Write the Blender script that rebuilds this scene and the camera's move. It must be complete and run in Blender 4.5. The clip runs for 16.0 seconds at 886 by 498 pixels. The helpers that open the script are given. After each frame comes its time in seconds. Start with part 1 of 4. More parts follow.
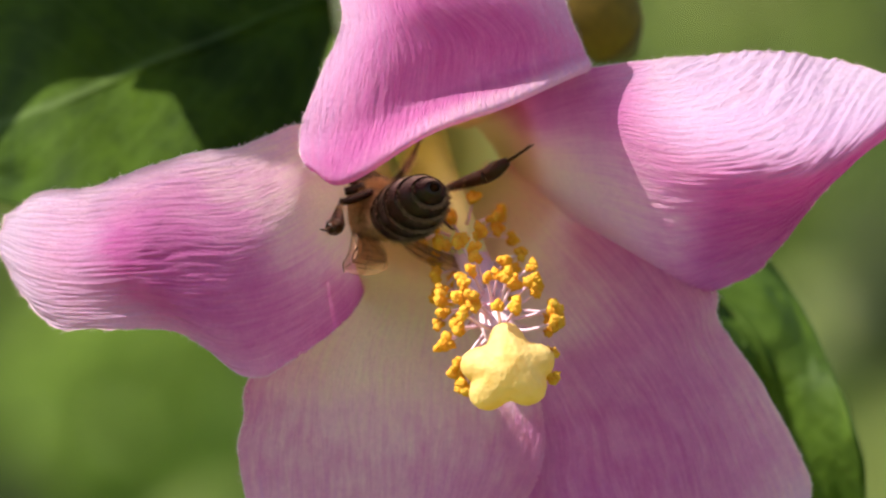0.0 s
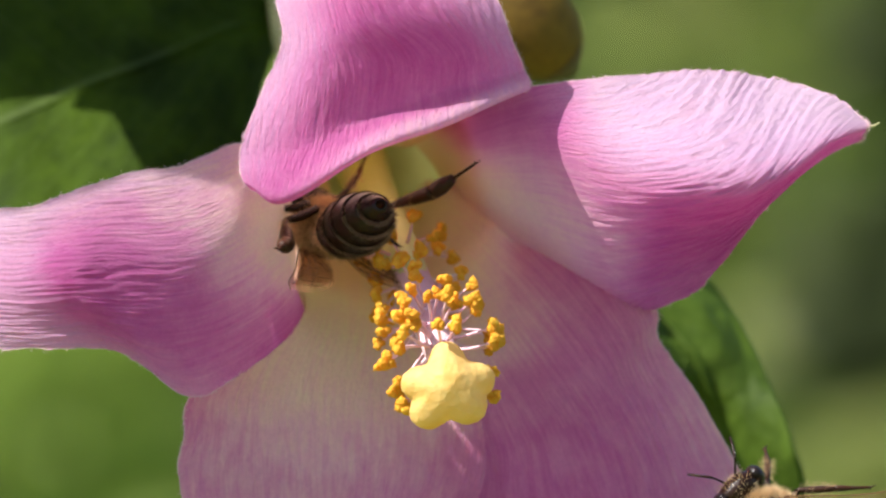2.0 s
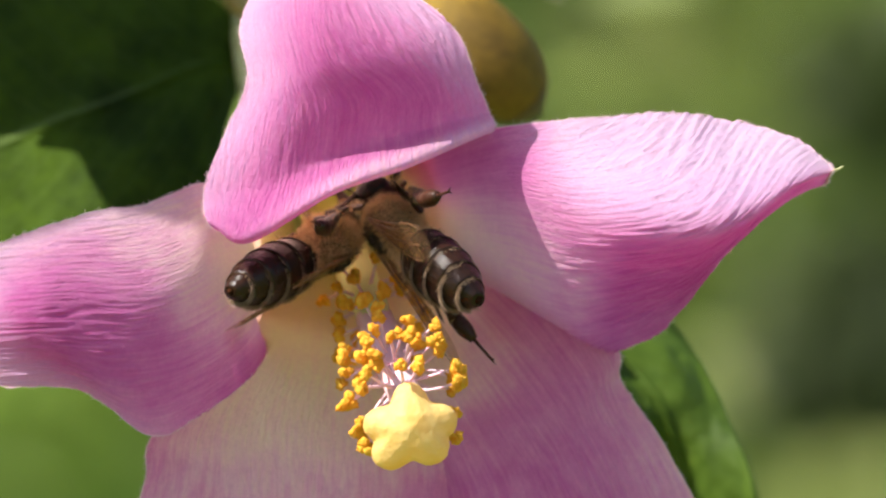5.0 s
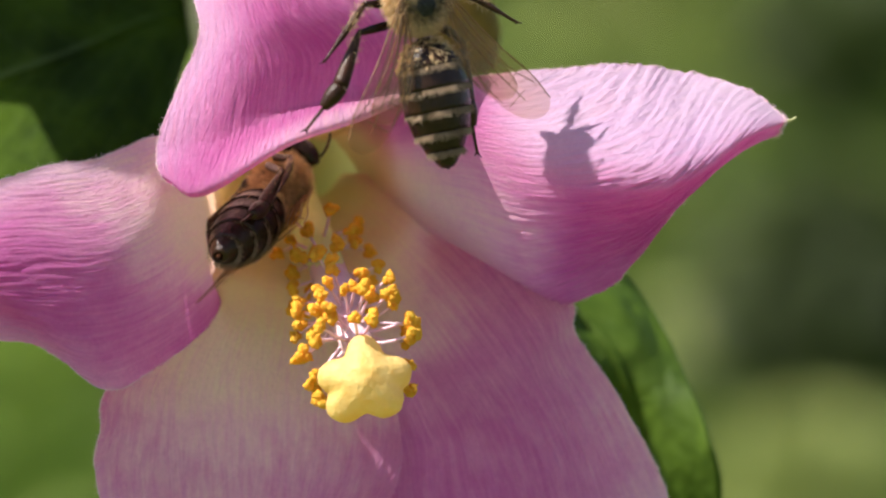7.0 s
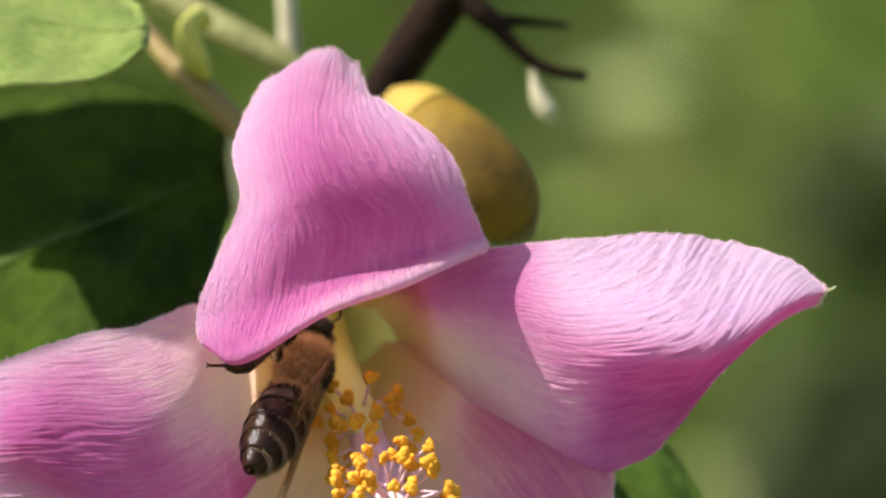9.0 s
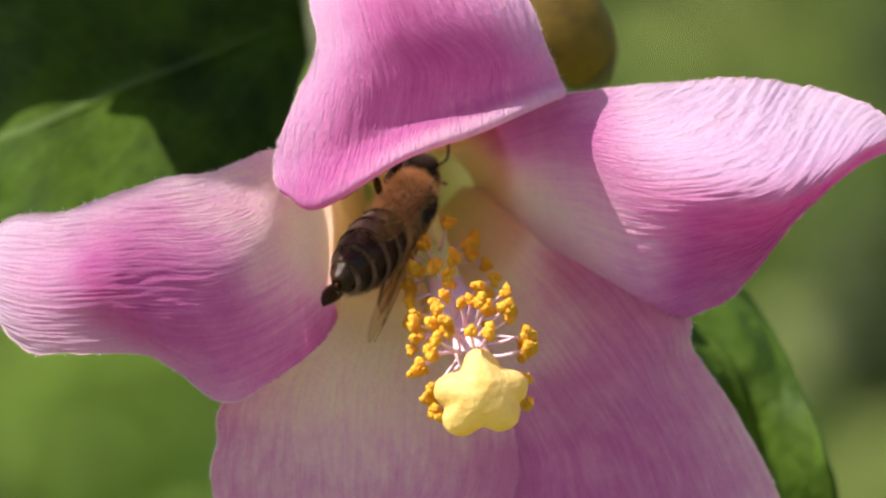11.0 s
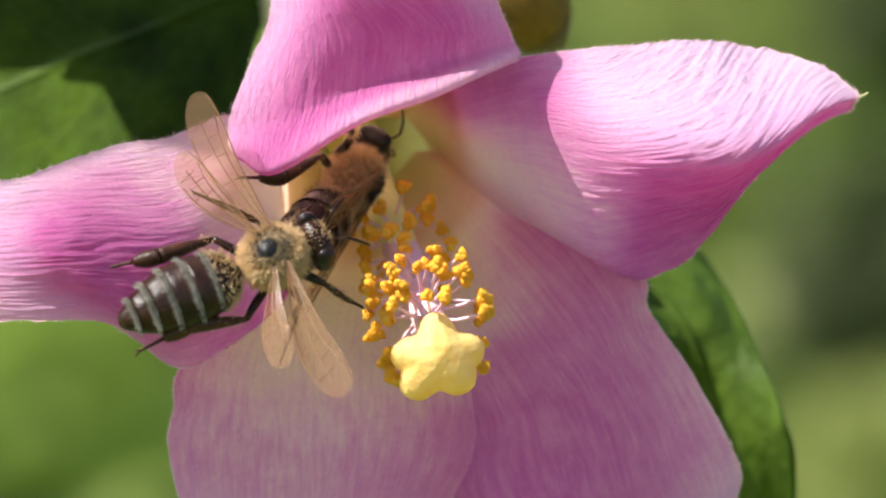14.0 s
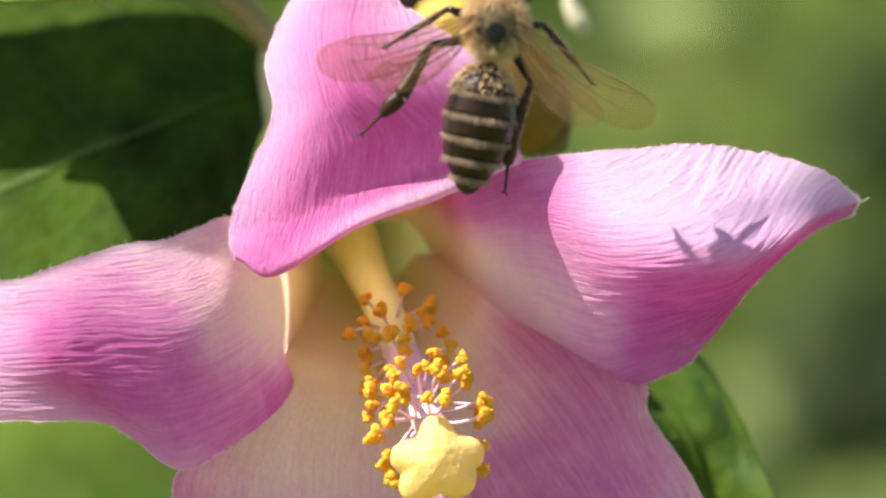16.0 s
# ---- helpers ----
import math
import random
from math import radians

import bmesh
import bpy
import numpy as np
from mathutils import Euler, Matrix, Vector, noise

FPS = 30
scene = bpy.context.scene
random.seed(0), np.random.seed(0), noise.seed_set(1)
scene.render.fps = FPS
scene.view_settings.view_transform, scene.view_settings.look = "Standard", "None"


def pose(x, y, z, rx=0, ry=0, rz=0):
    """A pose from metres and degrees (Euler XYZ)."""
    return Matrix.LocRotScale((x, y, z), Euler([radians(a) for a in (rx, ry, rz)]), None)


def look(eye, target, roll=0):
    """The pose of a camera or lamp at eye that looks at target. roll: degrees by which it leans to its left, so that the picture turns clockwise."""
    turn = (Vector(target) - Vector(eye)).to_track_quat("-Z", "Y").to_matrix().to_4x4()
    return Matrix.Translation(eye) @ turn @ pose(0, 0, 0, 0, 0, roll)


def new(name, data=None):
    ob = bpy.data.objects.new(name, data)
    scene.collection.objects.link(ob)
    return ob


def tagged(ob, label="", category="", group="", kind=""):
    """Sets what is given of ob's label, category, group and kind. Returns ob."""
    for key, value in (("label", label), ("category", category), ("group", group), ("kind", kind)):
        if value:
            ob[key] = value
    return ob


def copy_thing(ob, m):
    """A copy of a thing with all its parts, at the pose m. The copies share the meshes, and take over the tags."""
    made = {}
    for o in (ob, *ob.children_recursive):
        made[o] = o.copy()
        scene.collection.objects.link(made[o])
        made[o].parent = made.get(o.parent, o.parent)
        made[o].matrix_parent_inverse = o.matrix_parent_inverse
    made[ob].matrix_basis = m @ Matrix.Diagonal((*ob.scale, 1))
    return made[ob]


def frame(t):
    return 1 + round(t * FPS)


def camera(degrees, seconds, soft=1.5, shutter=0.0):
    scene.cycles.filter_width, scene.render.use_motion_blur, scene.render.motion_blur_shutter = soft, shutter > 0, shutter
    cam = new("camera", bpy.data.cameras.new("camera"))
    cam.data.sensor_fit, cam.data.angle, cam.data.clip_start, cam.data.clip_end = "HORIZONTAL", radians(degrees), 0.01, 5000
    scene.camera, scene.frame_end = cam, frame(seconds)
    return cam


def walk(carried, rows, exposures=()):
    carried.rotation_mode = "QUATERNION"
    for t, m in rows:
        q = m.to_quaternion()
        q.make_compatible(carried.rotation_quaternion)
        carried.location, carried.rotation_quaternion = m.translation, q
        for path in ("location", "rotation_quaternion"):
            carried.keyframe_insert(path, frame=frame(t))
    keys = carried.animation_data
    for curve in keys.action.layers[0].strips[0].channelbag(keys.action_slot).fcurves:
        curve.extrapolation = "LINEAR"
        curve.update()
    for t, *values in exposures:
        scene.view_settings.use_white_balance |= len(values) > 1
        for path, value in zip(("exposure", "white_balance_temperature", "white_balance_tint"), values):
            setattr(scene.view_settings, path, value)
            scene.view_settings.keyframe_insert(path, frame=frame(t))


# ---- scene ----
MM = 0.001
BASE_HEIGHT = 1.5          # the flower hangs at chest height
EYE = (0.0, -0.295, BASE_HEIGHT)

# ---- camera: a hand-held macro lens that pans from one spot ----
cam = camera(8.5, 16.0, soft=2.2)
cam.data.dof.use_dof = True
cam.data.dof.focus_distance = 0.296
cam.data.dof.aperture_fstop = 46.0
# seconds, aim right of and above the middle in millimetres, lean in degrees
AIMS = [
    (0.0, -4.78, -2.94, -0.30),
    (0.5, -3.13, -2.88, -0.88),
    (1.0, -1.37, -3.05, -0.27),
    (1.5, -1.65, -1.24, -0.43),
    (2.0, -1.82, -2.02, -0.34),
    (2.5, 0.64, -2.55, 0.29),
    (3.0, 2.23, -1.87, 0.65),
    (3.5, 0.74, -0.45, 0.07),
    (4.0, -1.53, -0.90, 0.10),
    (4.5, 1.06, -0.67, 0.44),
    (5.0, -0.00, -0.00, 0.03),
    (5.2, 1.43, -1.87, 0.01),
    (7.3, 2.20, -2.36, -0.24),
    (7.5, 0.14, -0.39, -0.26),
    (8.0, 1.47, 3.41, 0.27),
    (8.5, -1.01, 6.88, -0.29),
    (9.0, 0.34, 5.98, -0.06),
    (9.5, -0.81, 0.09, -0.07),
    (10.0, -0.60, -2.46, -0.25),
    (10.2, -2.80, -1.67, -0.23),
    (12.3, -3.35, -1.79, 0.02),
    (12.5, -1.80, -2.04, 0.05),
    (13.0, -0.73, -2.38, 0.10),
    (13.5, -2.23, -2.18, -0.92),
    (14.0, -1.30, -3.46, -0.48),
    (14.5, -2.70, -3.73, -0.05),
    (15.0, -3.00, -3.37, -0.73),
    (15.5, -2.10, -2.02, -0.10),
    (16.0, -1.30, 1.62, -0.17),
]
walk(cam, [(t, look(EYE, (x * MM, 0.0, BASE_HEIGHT + z * MM), lean)) for t, x, z, lean in AIMS],
     exposures=((0.0, 1.15), (3.0, 1.09), (4.0, 1.30), (5.2, 1.27), (7.3, 1.09), (10.2, 1.12), (13.0, 1.20), (14.0, 1.36), (16.0, 1.44)))

# ---- daylight ----
SUN_WAY = Vector((0.62, 0.22, -0.75)).normalized()     # the way the sunlight travels
world = bpy.data.worlds.new("sky")
scene.world = world
world.use_nodes = True
wn = world.node_tree.nodes
sky = wn.new("ShaderNodeTexSky")
sky.sky_type = "NISHITA"
sky.sun_disc = False
sky.sun_elevation = math.asin(-SUN_WAY.z)
sky.sun_rotation = math.atan2(-SUN_WAY.x, -SUN_WAY.y)
world.node_tree.links.new(sky.outputs["Color"], wn["Background"].inputs["Color"])
wn["Background"].inputs["Strength"].default_value = 0.10
sun_data = bpy.data.lights.new("sun", "SUN")
sun_data.energy = 5.0
sun_data.angle = radians(0.53)
sun_data.color = (1.0, 0.955, 0.89)
sun = new("sun", sun_data)
sun.matrix_world = look((-1, -1.4, BASE_HEIGHT + 1.6), Vector((-1, -1.4, BASE_HEIGHT + 1.6)) + SUN_WAY)


# ---- materials ----
def material(name, rough=0.6):
    m = bpy.data.materials.new(name)
    m.use_nodes = True
    b = m.node_tree.nodes["Principled BSDF"]
    b.inputs["Roughness"].default_value = rough
    return m, m.node_tree.nodes, m.node_tree.links, b


def ramp(nodes, stops, mode="LINEAR"):
    r = nodes.new("ShaderNodeValToRGB")
    r.color_ramp.interpolation = mode
    e = r.color_ramp.elements
    while len(e) < len(stops):
        e.new(0.5)
    for i, (p, c) in enumerate(stops):
        e[i].position = p
        e[i].color = (*c, 1) if len(c) == 3 else c
    return r


def noise_tex(nodes, links, scale, detail=4, coords="Object", stretch=(1, 1, 1), rough=0.55, distort=0.0):
    c = nodes.new("ShaderNodeTexCoord")
    mp = nodes.new("ShaderNodeMapping")
    mp.inputs["Scale"].default_value = stretch
    n = nodes.new("ShaderNodeTexNoise")
    n.inputs["Scale"].default_value = scale
    n.inputs["Detail"].default_value = detail
    n.inputs["Roughness"].default_value = rough
    n.inputs["Distortion"].default_value = distort
    links.new(c.outputs[coords], mp.inputs["Vector"])
    links.new(mp.outputs["Vector"], n.inputs["Vector"])
    return n


def mix(nodes, links, kind, fac, a, b):
    n = nodes.new("ShaderNodeMix")
    n.data_type = "RGBA"
    n.blend_type = kind
    for sock, v in ((n.inputs[0], fac), (n.inputs[6], a), (n.inputs[7], b)):
        if hasattr(v, "links"):
            links.new(v, sock)
        elif isinstance(v, tuple):
            sock.default_value = (*v, 1)
        else:
            sock.default_value = v
    return n.outputs[2]


def mottled(name, dark, light, scale, rough=0.6, bump=0.0, coords="Object", stretch=(1, 1, 1), bump_scale=None,
            spread=(0.3, 0.7), translucent=0.0, per_object=0.0, fine=None):
    """Colour that wanders between two tones, with fine relief; thin things let some light through."""
    m, n, l, b = material(name, rough)
    t = noise_tex(n, l, scale, 5, coords, stretch)
    r = ramp(n, [(spread[0], dark), (spread[1], light)])
    l.new(t.outputs["Fac"], r.inputs["Fac"])
    col = r.outputs["Color"]
    if fine:
        f = noise_tex(n, l, fine, 3, coords, stretch)
        fr = ramp(n, [(0.3, (0.72, 0.72, 0.72)), (0.7, (1, 1, 1))])
        l.new(f.outputs["Fac"], fr.inputs["Fac"])
        col = mix(n, l, "MULTIPLY", 1.0, col, fr.outputs["Color"])
    if per_object:
        info = n.new("ShaderNodeObjectInfo")
        rr = ramp(n, [(0.0, (1 - per_object,) * 3), (1.0, (1, 1, 1))])
        l.new(info.outputs["Random"], rr.inputs["Fac"])
        col = mix(n, l, "MULTIPLY", 1.0, col, rr.outputs["Color"])
    l.new(col, b.inputs["Base Color"])
    if bump:
        bt = noise_tex(n, l, bump_scale or scale * 4, 4, coords, stretch)
        bp = n.new("ShaderNodeBump")
        bp.inputs["Strength"].default_value = bump
        bp.inputs["Distance"].default_value = 0.0003
        l.new(bt.outputs["Fac"], bp.inputs["Height"])
        l.new(bp.outputs["Normal"], b.inputs["Normal"])
    if translucent:
        through_it(n, l, b, col, translucent)
    return m


def through_it(n, l, b, col, amount):
    tr = n.new("ShaderNodeBsdfTranslucent")
    l.new(col, tr.inputs["Color"])
    ms = n.new("ShaderNodeMixShader")
    ms.inputs["Fac"].default_value = amount
    l.new(b.outputs["BSDF"], ms.inputs[1])
    l.new(tr.outputs["BSDF"], ms.inputs[2])
    l.new(ms.outputs["Shader"], n["Material Output"].inputs["Surface"])


def petal_material():
    """Cream at the foot, then rose with fine lengthwise veins, paling to lilac at the rim and where sun is painted in;
    u runs from foot to tip.
    """
    m, n, l, b = material("petal", 0.5)
    tone = n.new("ShaderNodeAttribute"); tone.attribute_name = "tone"
    lit_bloom = n.new("ShaderNodeAttribute"); lit_bloom.attribute_name = "lit_bloom"
    streak = noise_tex(n, l, 1.0, 4, "UV", (6.5, 38.0, 1.0), 0.62, 0.3)
    fine = noise_tex(n, l, 1.0, 3, "UV", (14.0, 120.0, 1.0), 0.6, 0.2)
    grain = noise_tex(n, l, 4200, 4, "Object", (1, 1, 1), 0.7)
    blot = noise_tex(n, l, 650, 4, "Object", (1, 1, 1), 0.6)

    def wander(tex, size, onto):
        c = n.new("ShaderNodeMath"); c.operation = "SUBTRACT"
        l.new(tex.outputs["Fac"], c.inputs[0]); c.inputs[1].default_value = 0.5
        k = n.new("ShaderNodeMath"); k.operation = "MULTIPLY_ADD"
        l.new(c.outputs[0], k.inputs[0]); k.inputs[1].default_value = size
        l.new(onto, k.inputs[2])
        return k.outputs[0]

    t = wander(blot, 0.22, wander(fine, 0.15, wander(streak, 0.34, tone.outputs["Fac"])))
    r = ramp(n, [(0.02, (0.88, 0.76, 0.42)), (0.20, (0.91, 0.78, 0.55)), (0.34, (0.91, 0.66, 0.57)), (0.48, (0.86, 0.49, 0.59)),
                 (0.64, (0.75, 0.275, 0.51)), (0.80, (0.64, 0.15, 0.42)), (0.98, (0.52, 0.06, 0.31))])
    l.new(t, r.inputs["Fac"])
    bl = wander(fine, 0.5, wander(streak, 0.7, lit_bloom.outputs["Fac"]))
    br = ramp(n, [(0.30, (0, 0, 0)), (1.0, (0.72, 0.72, 0.72))])
    l.new(bl, br.inputs["Fac"])
    col = mix(n, l, "MIX", br.outputs["Color"], r.outputs["Color"], (0.75, 0.59, 0.80))
    gr = ramp(n, [(0.35, (0.90, 0.86, 0.90)), (0.65, (1, 1, 1))])
    l.new(grain.outputs["Fac"], gr.inputs["Fac"])
    col = mix(n, l, "MULTIPLY", 0.8, col, gr.outputs["Color"])
    l.new(col, b.inputs["Base Color"])
    deep = mix(n, l, "MULTIPLY", 1.0, col, (1.0, 0.74, 0.88))
    b.inputs["Sheen Weight"].default_value = 0.22
    b.inputs["Sheen Tint"].default_value = (0.93, 0.85, 1.0, 1)
    b.inputs["Sheen Roughness"].default_value = 0.4
    b.inputs["Specular IOR Level"].default_value = 0.45
    crease = noise_tex(n, l, 1.0, 4, "UV", (30.0, 95.0, 1.0), 0.65, 0.4)
    bp = n.new("ShaderNodeBump")
    bp.inputs["Strength"].default_value = 0.6
    bp.inputs["Distance"].default_value = 0.0007
    l.new(crease.outputs["Fac"], bp.inputs["Height"])
    b2 = n.new("ShaderNodeBump")
    b2.inputs["Strength"].default_value = 0.5
    b2.inputs["Distance"].default_value = 0.0002
    l.new(grain.outputs["Fac"], b2.inputs["Height"])
    l.new(bp.outputs["Normal"], b2.inputs["Normal"])
    l.new(b2.outputs["Normal"], b.inputs["Normal"])
    through_it(n, l, b, deep, 0.52)
    return m


def leaf_material(name, dark, light, rough=0.42):
    """Leaf blade: u along the blade, v across it; pale midrib and side veins, mottled skin."""
    m, n, l, b = material(name, rough)
    c = n.new("ShaderNodeTexCoord")
    sep = n.new("ShaderNodeSeparateXYZ")
    l.new(c.outputs["UV"], sep.inputs["Vector"])
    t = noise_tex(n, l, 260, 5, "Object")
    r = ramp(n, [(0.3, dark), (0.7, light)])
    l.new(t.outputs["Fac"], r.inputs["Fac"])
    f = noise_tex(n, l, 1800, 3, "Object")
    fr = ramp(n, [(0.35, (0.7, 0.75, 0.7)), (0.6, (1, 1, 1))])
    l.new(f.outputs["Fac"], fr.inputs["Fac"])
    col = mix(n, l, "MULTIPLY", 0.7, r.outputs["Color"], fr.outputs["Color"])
    d = n.new("ShaderNodeMath"); d.operation = "SUBTRACT"
    l.new(sep.outputs["Y"], d.inputs[0]); d.inputs[1].default_value = 0.5
    a = n.new("ShaderNodeMath"); a.operation = "ABSOLUTE"
    l.new(d.outputs[0], a.inputs[0])
    rib = ramp(n, [(0.0, (1, 1, 1)), (0.022, (0, 0, 0))])
    l.new(a.outputs[0], rib.inputs["Fac"])
    # side veins
    w = n.new("ShaderNodeMath"); w.operation = "MULTIPLY_ADD"
    l.new(a.outputs[0], w.inputs[0]); w.inputs[1].default_value = -0.8
    l.new(sep.outputs["X"], w.inputs[2])
    sc = n.new("ShaderNodeMath"); sc.operation = "MULTIPLY"
    l.new(w.outputs[0], sc.inputs[0]); sc.inputs[1].default_value = 11.0
    fr2 = n.new("ShaderNodeMath"); fr2.operation = "PINGPONG"
    l.new(sc.outputs[0], fr2.inputs[0]); fr2.inputs[1].default_value = 0.5
    side = ramp(n, [(0.0, (0.35, 0.35, 0.35)), (0.05, (0, 0, 0))])
    l.new(fr2.outputs[0], side.inputs["Fac"])
    veins = mix(n, l, "LIGHTEN", 1.0, rib.outputs["Color"], side.outputs["Color"])
    half = n.new("ShaderNodeMath"); half.operation = "MULTIPLY"
    l.new(veins, half.inputs[0]); half.inputs[1].default_value = 0.30
    col = mix(n, l, "MIX", half.outputs[0], col, (0.20, 0.26, 0.10))
    l.new(col, b.inputs["Base Color"])
    b.inputs["Specular IOR Level"].default_value = 0.1
    bp = n.new("ShaderNodeBump")
    bp.inputs["Strength"].default_value = 0.35
    bp.inputs["Distance"].default_value = 0.0003
    l.new(f.outputs["Fac"], bp.inputs["Height"])
    l.new(bp.outputs["Normal"], b.inputs["Normal"])
    through_it(n, l, b, mix(n, l, "MULTIPLY", 1.0, col, (1.0, 0.95, 0.45)), 0.30)
    return m


PETAL = petal_material()
# green kept very dark, so that it carries the shade on the broad leaf
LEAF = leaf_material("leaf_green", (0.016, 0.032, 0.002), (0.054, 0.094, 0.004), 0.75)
CALYX = mottled("calyx_olive", (0.36, 0.36, 0.14), (0.55, 0.52, 0.26), 300, 0.6, 0.4, translucent=0.3)
# brighter copy of the same leaf green, with the sunlit look in its colour
LEAF_LIT = leaf_material("leaf_lit", (0.035, 0.065, 0.007), (0.085, 0.14, 0.015), 0.6)
LEAFLET = mottled("leaflet_yellow", (0.44, 0.44, 0.06), (0.62, 0.58, 0.12), 600, 0.6, 0.3, translucent=0.35)
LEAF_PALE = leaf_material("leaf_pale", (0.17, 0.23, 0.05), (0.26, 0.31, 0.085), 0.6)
RIM = mottled("petal_rim", (0.74, 0.46, 0.56), (0.86, 0.66, 0.66), 800, 0.7, translucent=0.4)
THROAT = mottled("throat_cream", (0.84, 0.78, 0.48), (0.91, 0.86, 0.60), 260, 0.5, 0.15, translucent=0.62)
COLUMN = mottled("column_cream", (0.72, 0.76, 0.28), (0.82, 0.84, 0.42), 700, 0.5, 0.15, translucent=0.25)
FILAMENT = mottled("filament_pink", (0.78, 0.46, 0.56), (0.86, 0.62, 0.66), 900, 0.45, translucent=0.25)
ANTHER = mottled("anther_orange", (1.0, 0.42, 0.012), (1.0, 0.61, 0.05), 1500, 0.75, 0.6, bump_scale=9000, per_object=0.15, translucent=0.36)
STIGMA = mottled("stigma_yellow", (0.80, 0.51, 0.13), (0.87, 0.64, 0.24), 900, 0.6, 0.3, bump_scale=5000, translucent=0.4)
BUD = mottled("bud_olive", (0.08, 0.045, 0.005), (0.24, 0.145, 0.010), 160, 0.75, 0.2, bump_scale=2500, fine=2600)
BUD.node_tree.nodes["Principled BSDF"].inputs["Specular IOR Level"].default_value = 0.2
BUD_CUP = mottled("bud_yellow", (0.20, 0.125, 0.010), (0.36, 0.23, 0.02), 220, 0.75, 0.2, bump_scale=2500)
BUD_TIP = mottled("bud_brown", (0.05, 0.03, 0.006), (0.13, 0.08, 0.012), 500, 0.8, 0.4, bump_scale=2500)
SHOOT = mottled("shoot_brown", (0.20, 0.13, 0.03), (0.32, 0.23, 0.07), 300, 0.6, 0.5, fine=2500)
STEM_GREEN = mottled("stem_green", (0.18, 0.18, 0.05), (0.28, 0.26, 0.085), 300, 0.6, 0.5, fine=2500)
BARK_DARK = mottled("bark_dark", (0.009, 0.005, 0.003), (0.024, 0.012, 0.006), 400, 0.9, 0.9, fine=2500)
BARK_DARK.node_tree.nodes["Principled BSDF"].inputs["Specular IOR Level"].default_value = 0.08
HUSK = mottled("husk_pale", (0.28, 0.24, 0.13), (0.44, 0.40, 0.26), 900, 0.7, 0.4)


# ---- mesh helpers (lengths in millimetres round the flower) ----
def place(p):
    return Vector((p[0] * MM, p[1] * MM, BASE_HEIGHT + p[2] * MM))


def thing(name, at, label, category, group="", kind=""):
    ob = new(name)
    ob.empty_display_size = 0.002
    ob.location = place(at)
    return tagged(ob, label, category, group, kind)


def world_spot(ob):
    s = Vector(ob.location)
    while ob.parent:
        ob = ob.parent
        s = s + ob.location
    return s


def part(name, bm, mat, parent, label="", smooth=True, at=None):
    """Links a bmesh, whose vertices stand in the world, as one mesh object under its thing or part."""
    here = world_spot(parent) if parent else Vector((0, 0, 0))
    spot = Vector(at) if at is not None else here
    bmesh.ops.translate(bm, vec=-spot, verts=bm.verts)
    me = bpy.data.meshes.new(name)
    bm.to_mesh(me)
    bm.free()
    me.materials.append(mat)
    if smooth:
        me.shade_smooth()
    ob = new(name, me)
    ob.location = spot - here
    ob.parent = parent
    if label:
        ob["label"] = label
    return ob


def spline(points, n):
    """n points on a smooth curve through the given ones."""
    p = np.array(points, float)
    p = np.vstack([2 * p[0] - p[1], p, 2 * p[-1] - p[-2]])
    out = []
    m = len(p) - 3
    for k in range(n):
        s = k / (n - 1) * m
        i = min(int(s), m - 1)
        f = s - i
        a, b, c, d = p[i:i + 4]
        out.append(0.5 * (2 * b + (c - a) * f + (2 * a - 5 * b + 4 * c - d) * f * f + (3 * b - a - 3 * c + d) * f ** 3))
    return np.array(out)


def tube(bm, points, radii, sides=10, rings=None, cap=True):
    """A tapered round stalk along a smooth curve (millimetres)."""
    n = rings or max(4, 6 * (len(points) - 1))
    c = spline(points, n)
    rr = spline([[r, 0, 0] for r in radii], n)[:, 0] if len(radii) > 1 else [radii[0]] * n
    loops = []
    ref = Vector((0.3, 0.5, 0.8)).normalized()
    for i in range(n):
        d = Vector(c[min(i + 1, n - 1)] - c[max(i - 1, 0)]).normalized()
        u = (ref - d * ref.dot(d)).normalized()
        v = d.cross(u)
        ref = u
        o = Vector(c[i])
        loops.append([bm.verts.new(place(o + (u * math.cos(a) + v * math.sin(a)) * float(rr[i])))
                      for a in (2 * math.pi * k / sides for k in range(sides))])
    for a, b in zip(loops, loops[1:]):
        for k in range(sides):
            bm.faces.new((a[k], a[(k + 1) % sides], b[(k + 1) % sides], b[k]))
    if cap:
        bm.faces.new(loops[0][::-1])
        bm.faces.new(loops[-1])
    return bm


def sheet(grid, skew=0.0):
    """A closed thin skin over a grid of points (millimetres), with uv along and across; skew slants the grain."""
    nu, nv = grid.shape[:2]
    bm = bmesh.new()
    uv = bm.loops.layers.uv.new("uv")
    vs = [[bm.verts.new(place(grid[i, j])) for j in range(nv)] for i in range(nu)]
    for i in range(nu - 1):
        for j in range(nv - 1):
            f = bm.faces.new((vs[i][j], vs[i + 1][j], vs[i + 1][j + 1], vs[i][j + 1]))
            for lp, (a, b) in zip(f.loops, ((i, j), (i + 1, j), (i + 1, j + 1), (i, j + 1))):
                lp[uv].uv = (a / (nu - 1), b / (nv - 1) + skew * a / (nu - 1))
    return bm


def skin(ob, thick):
    """Gives a sheet its thickness."""
    s = ob.modifiers.new("skin", "SOLIDIFY")
    s.thickness = thick * MM
    s.offset = 0.0
    s.use_rim = True
    return ob


def loft(ribs, nu, nv):
    """A smooth surface through ribs, each given by its points from edge to edge."""
    rows = [spline(r, nv) for r in ribs]
    return np.stack([spline([r[j] for r in rows], nu) for j in range(nv)], axis=1)


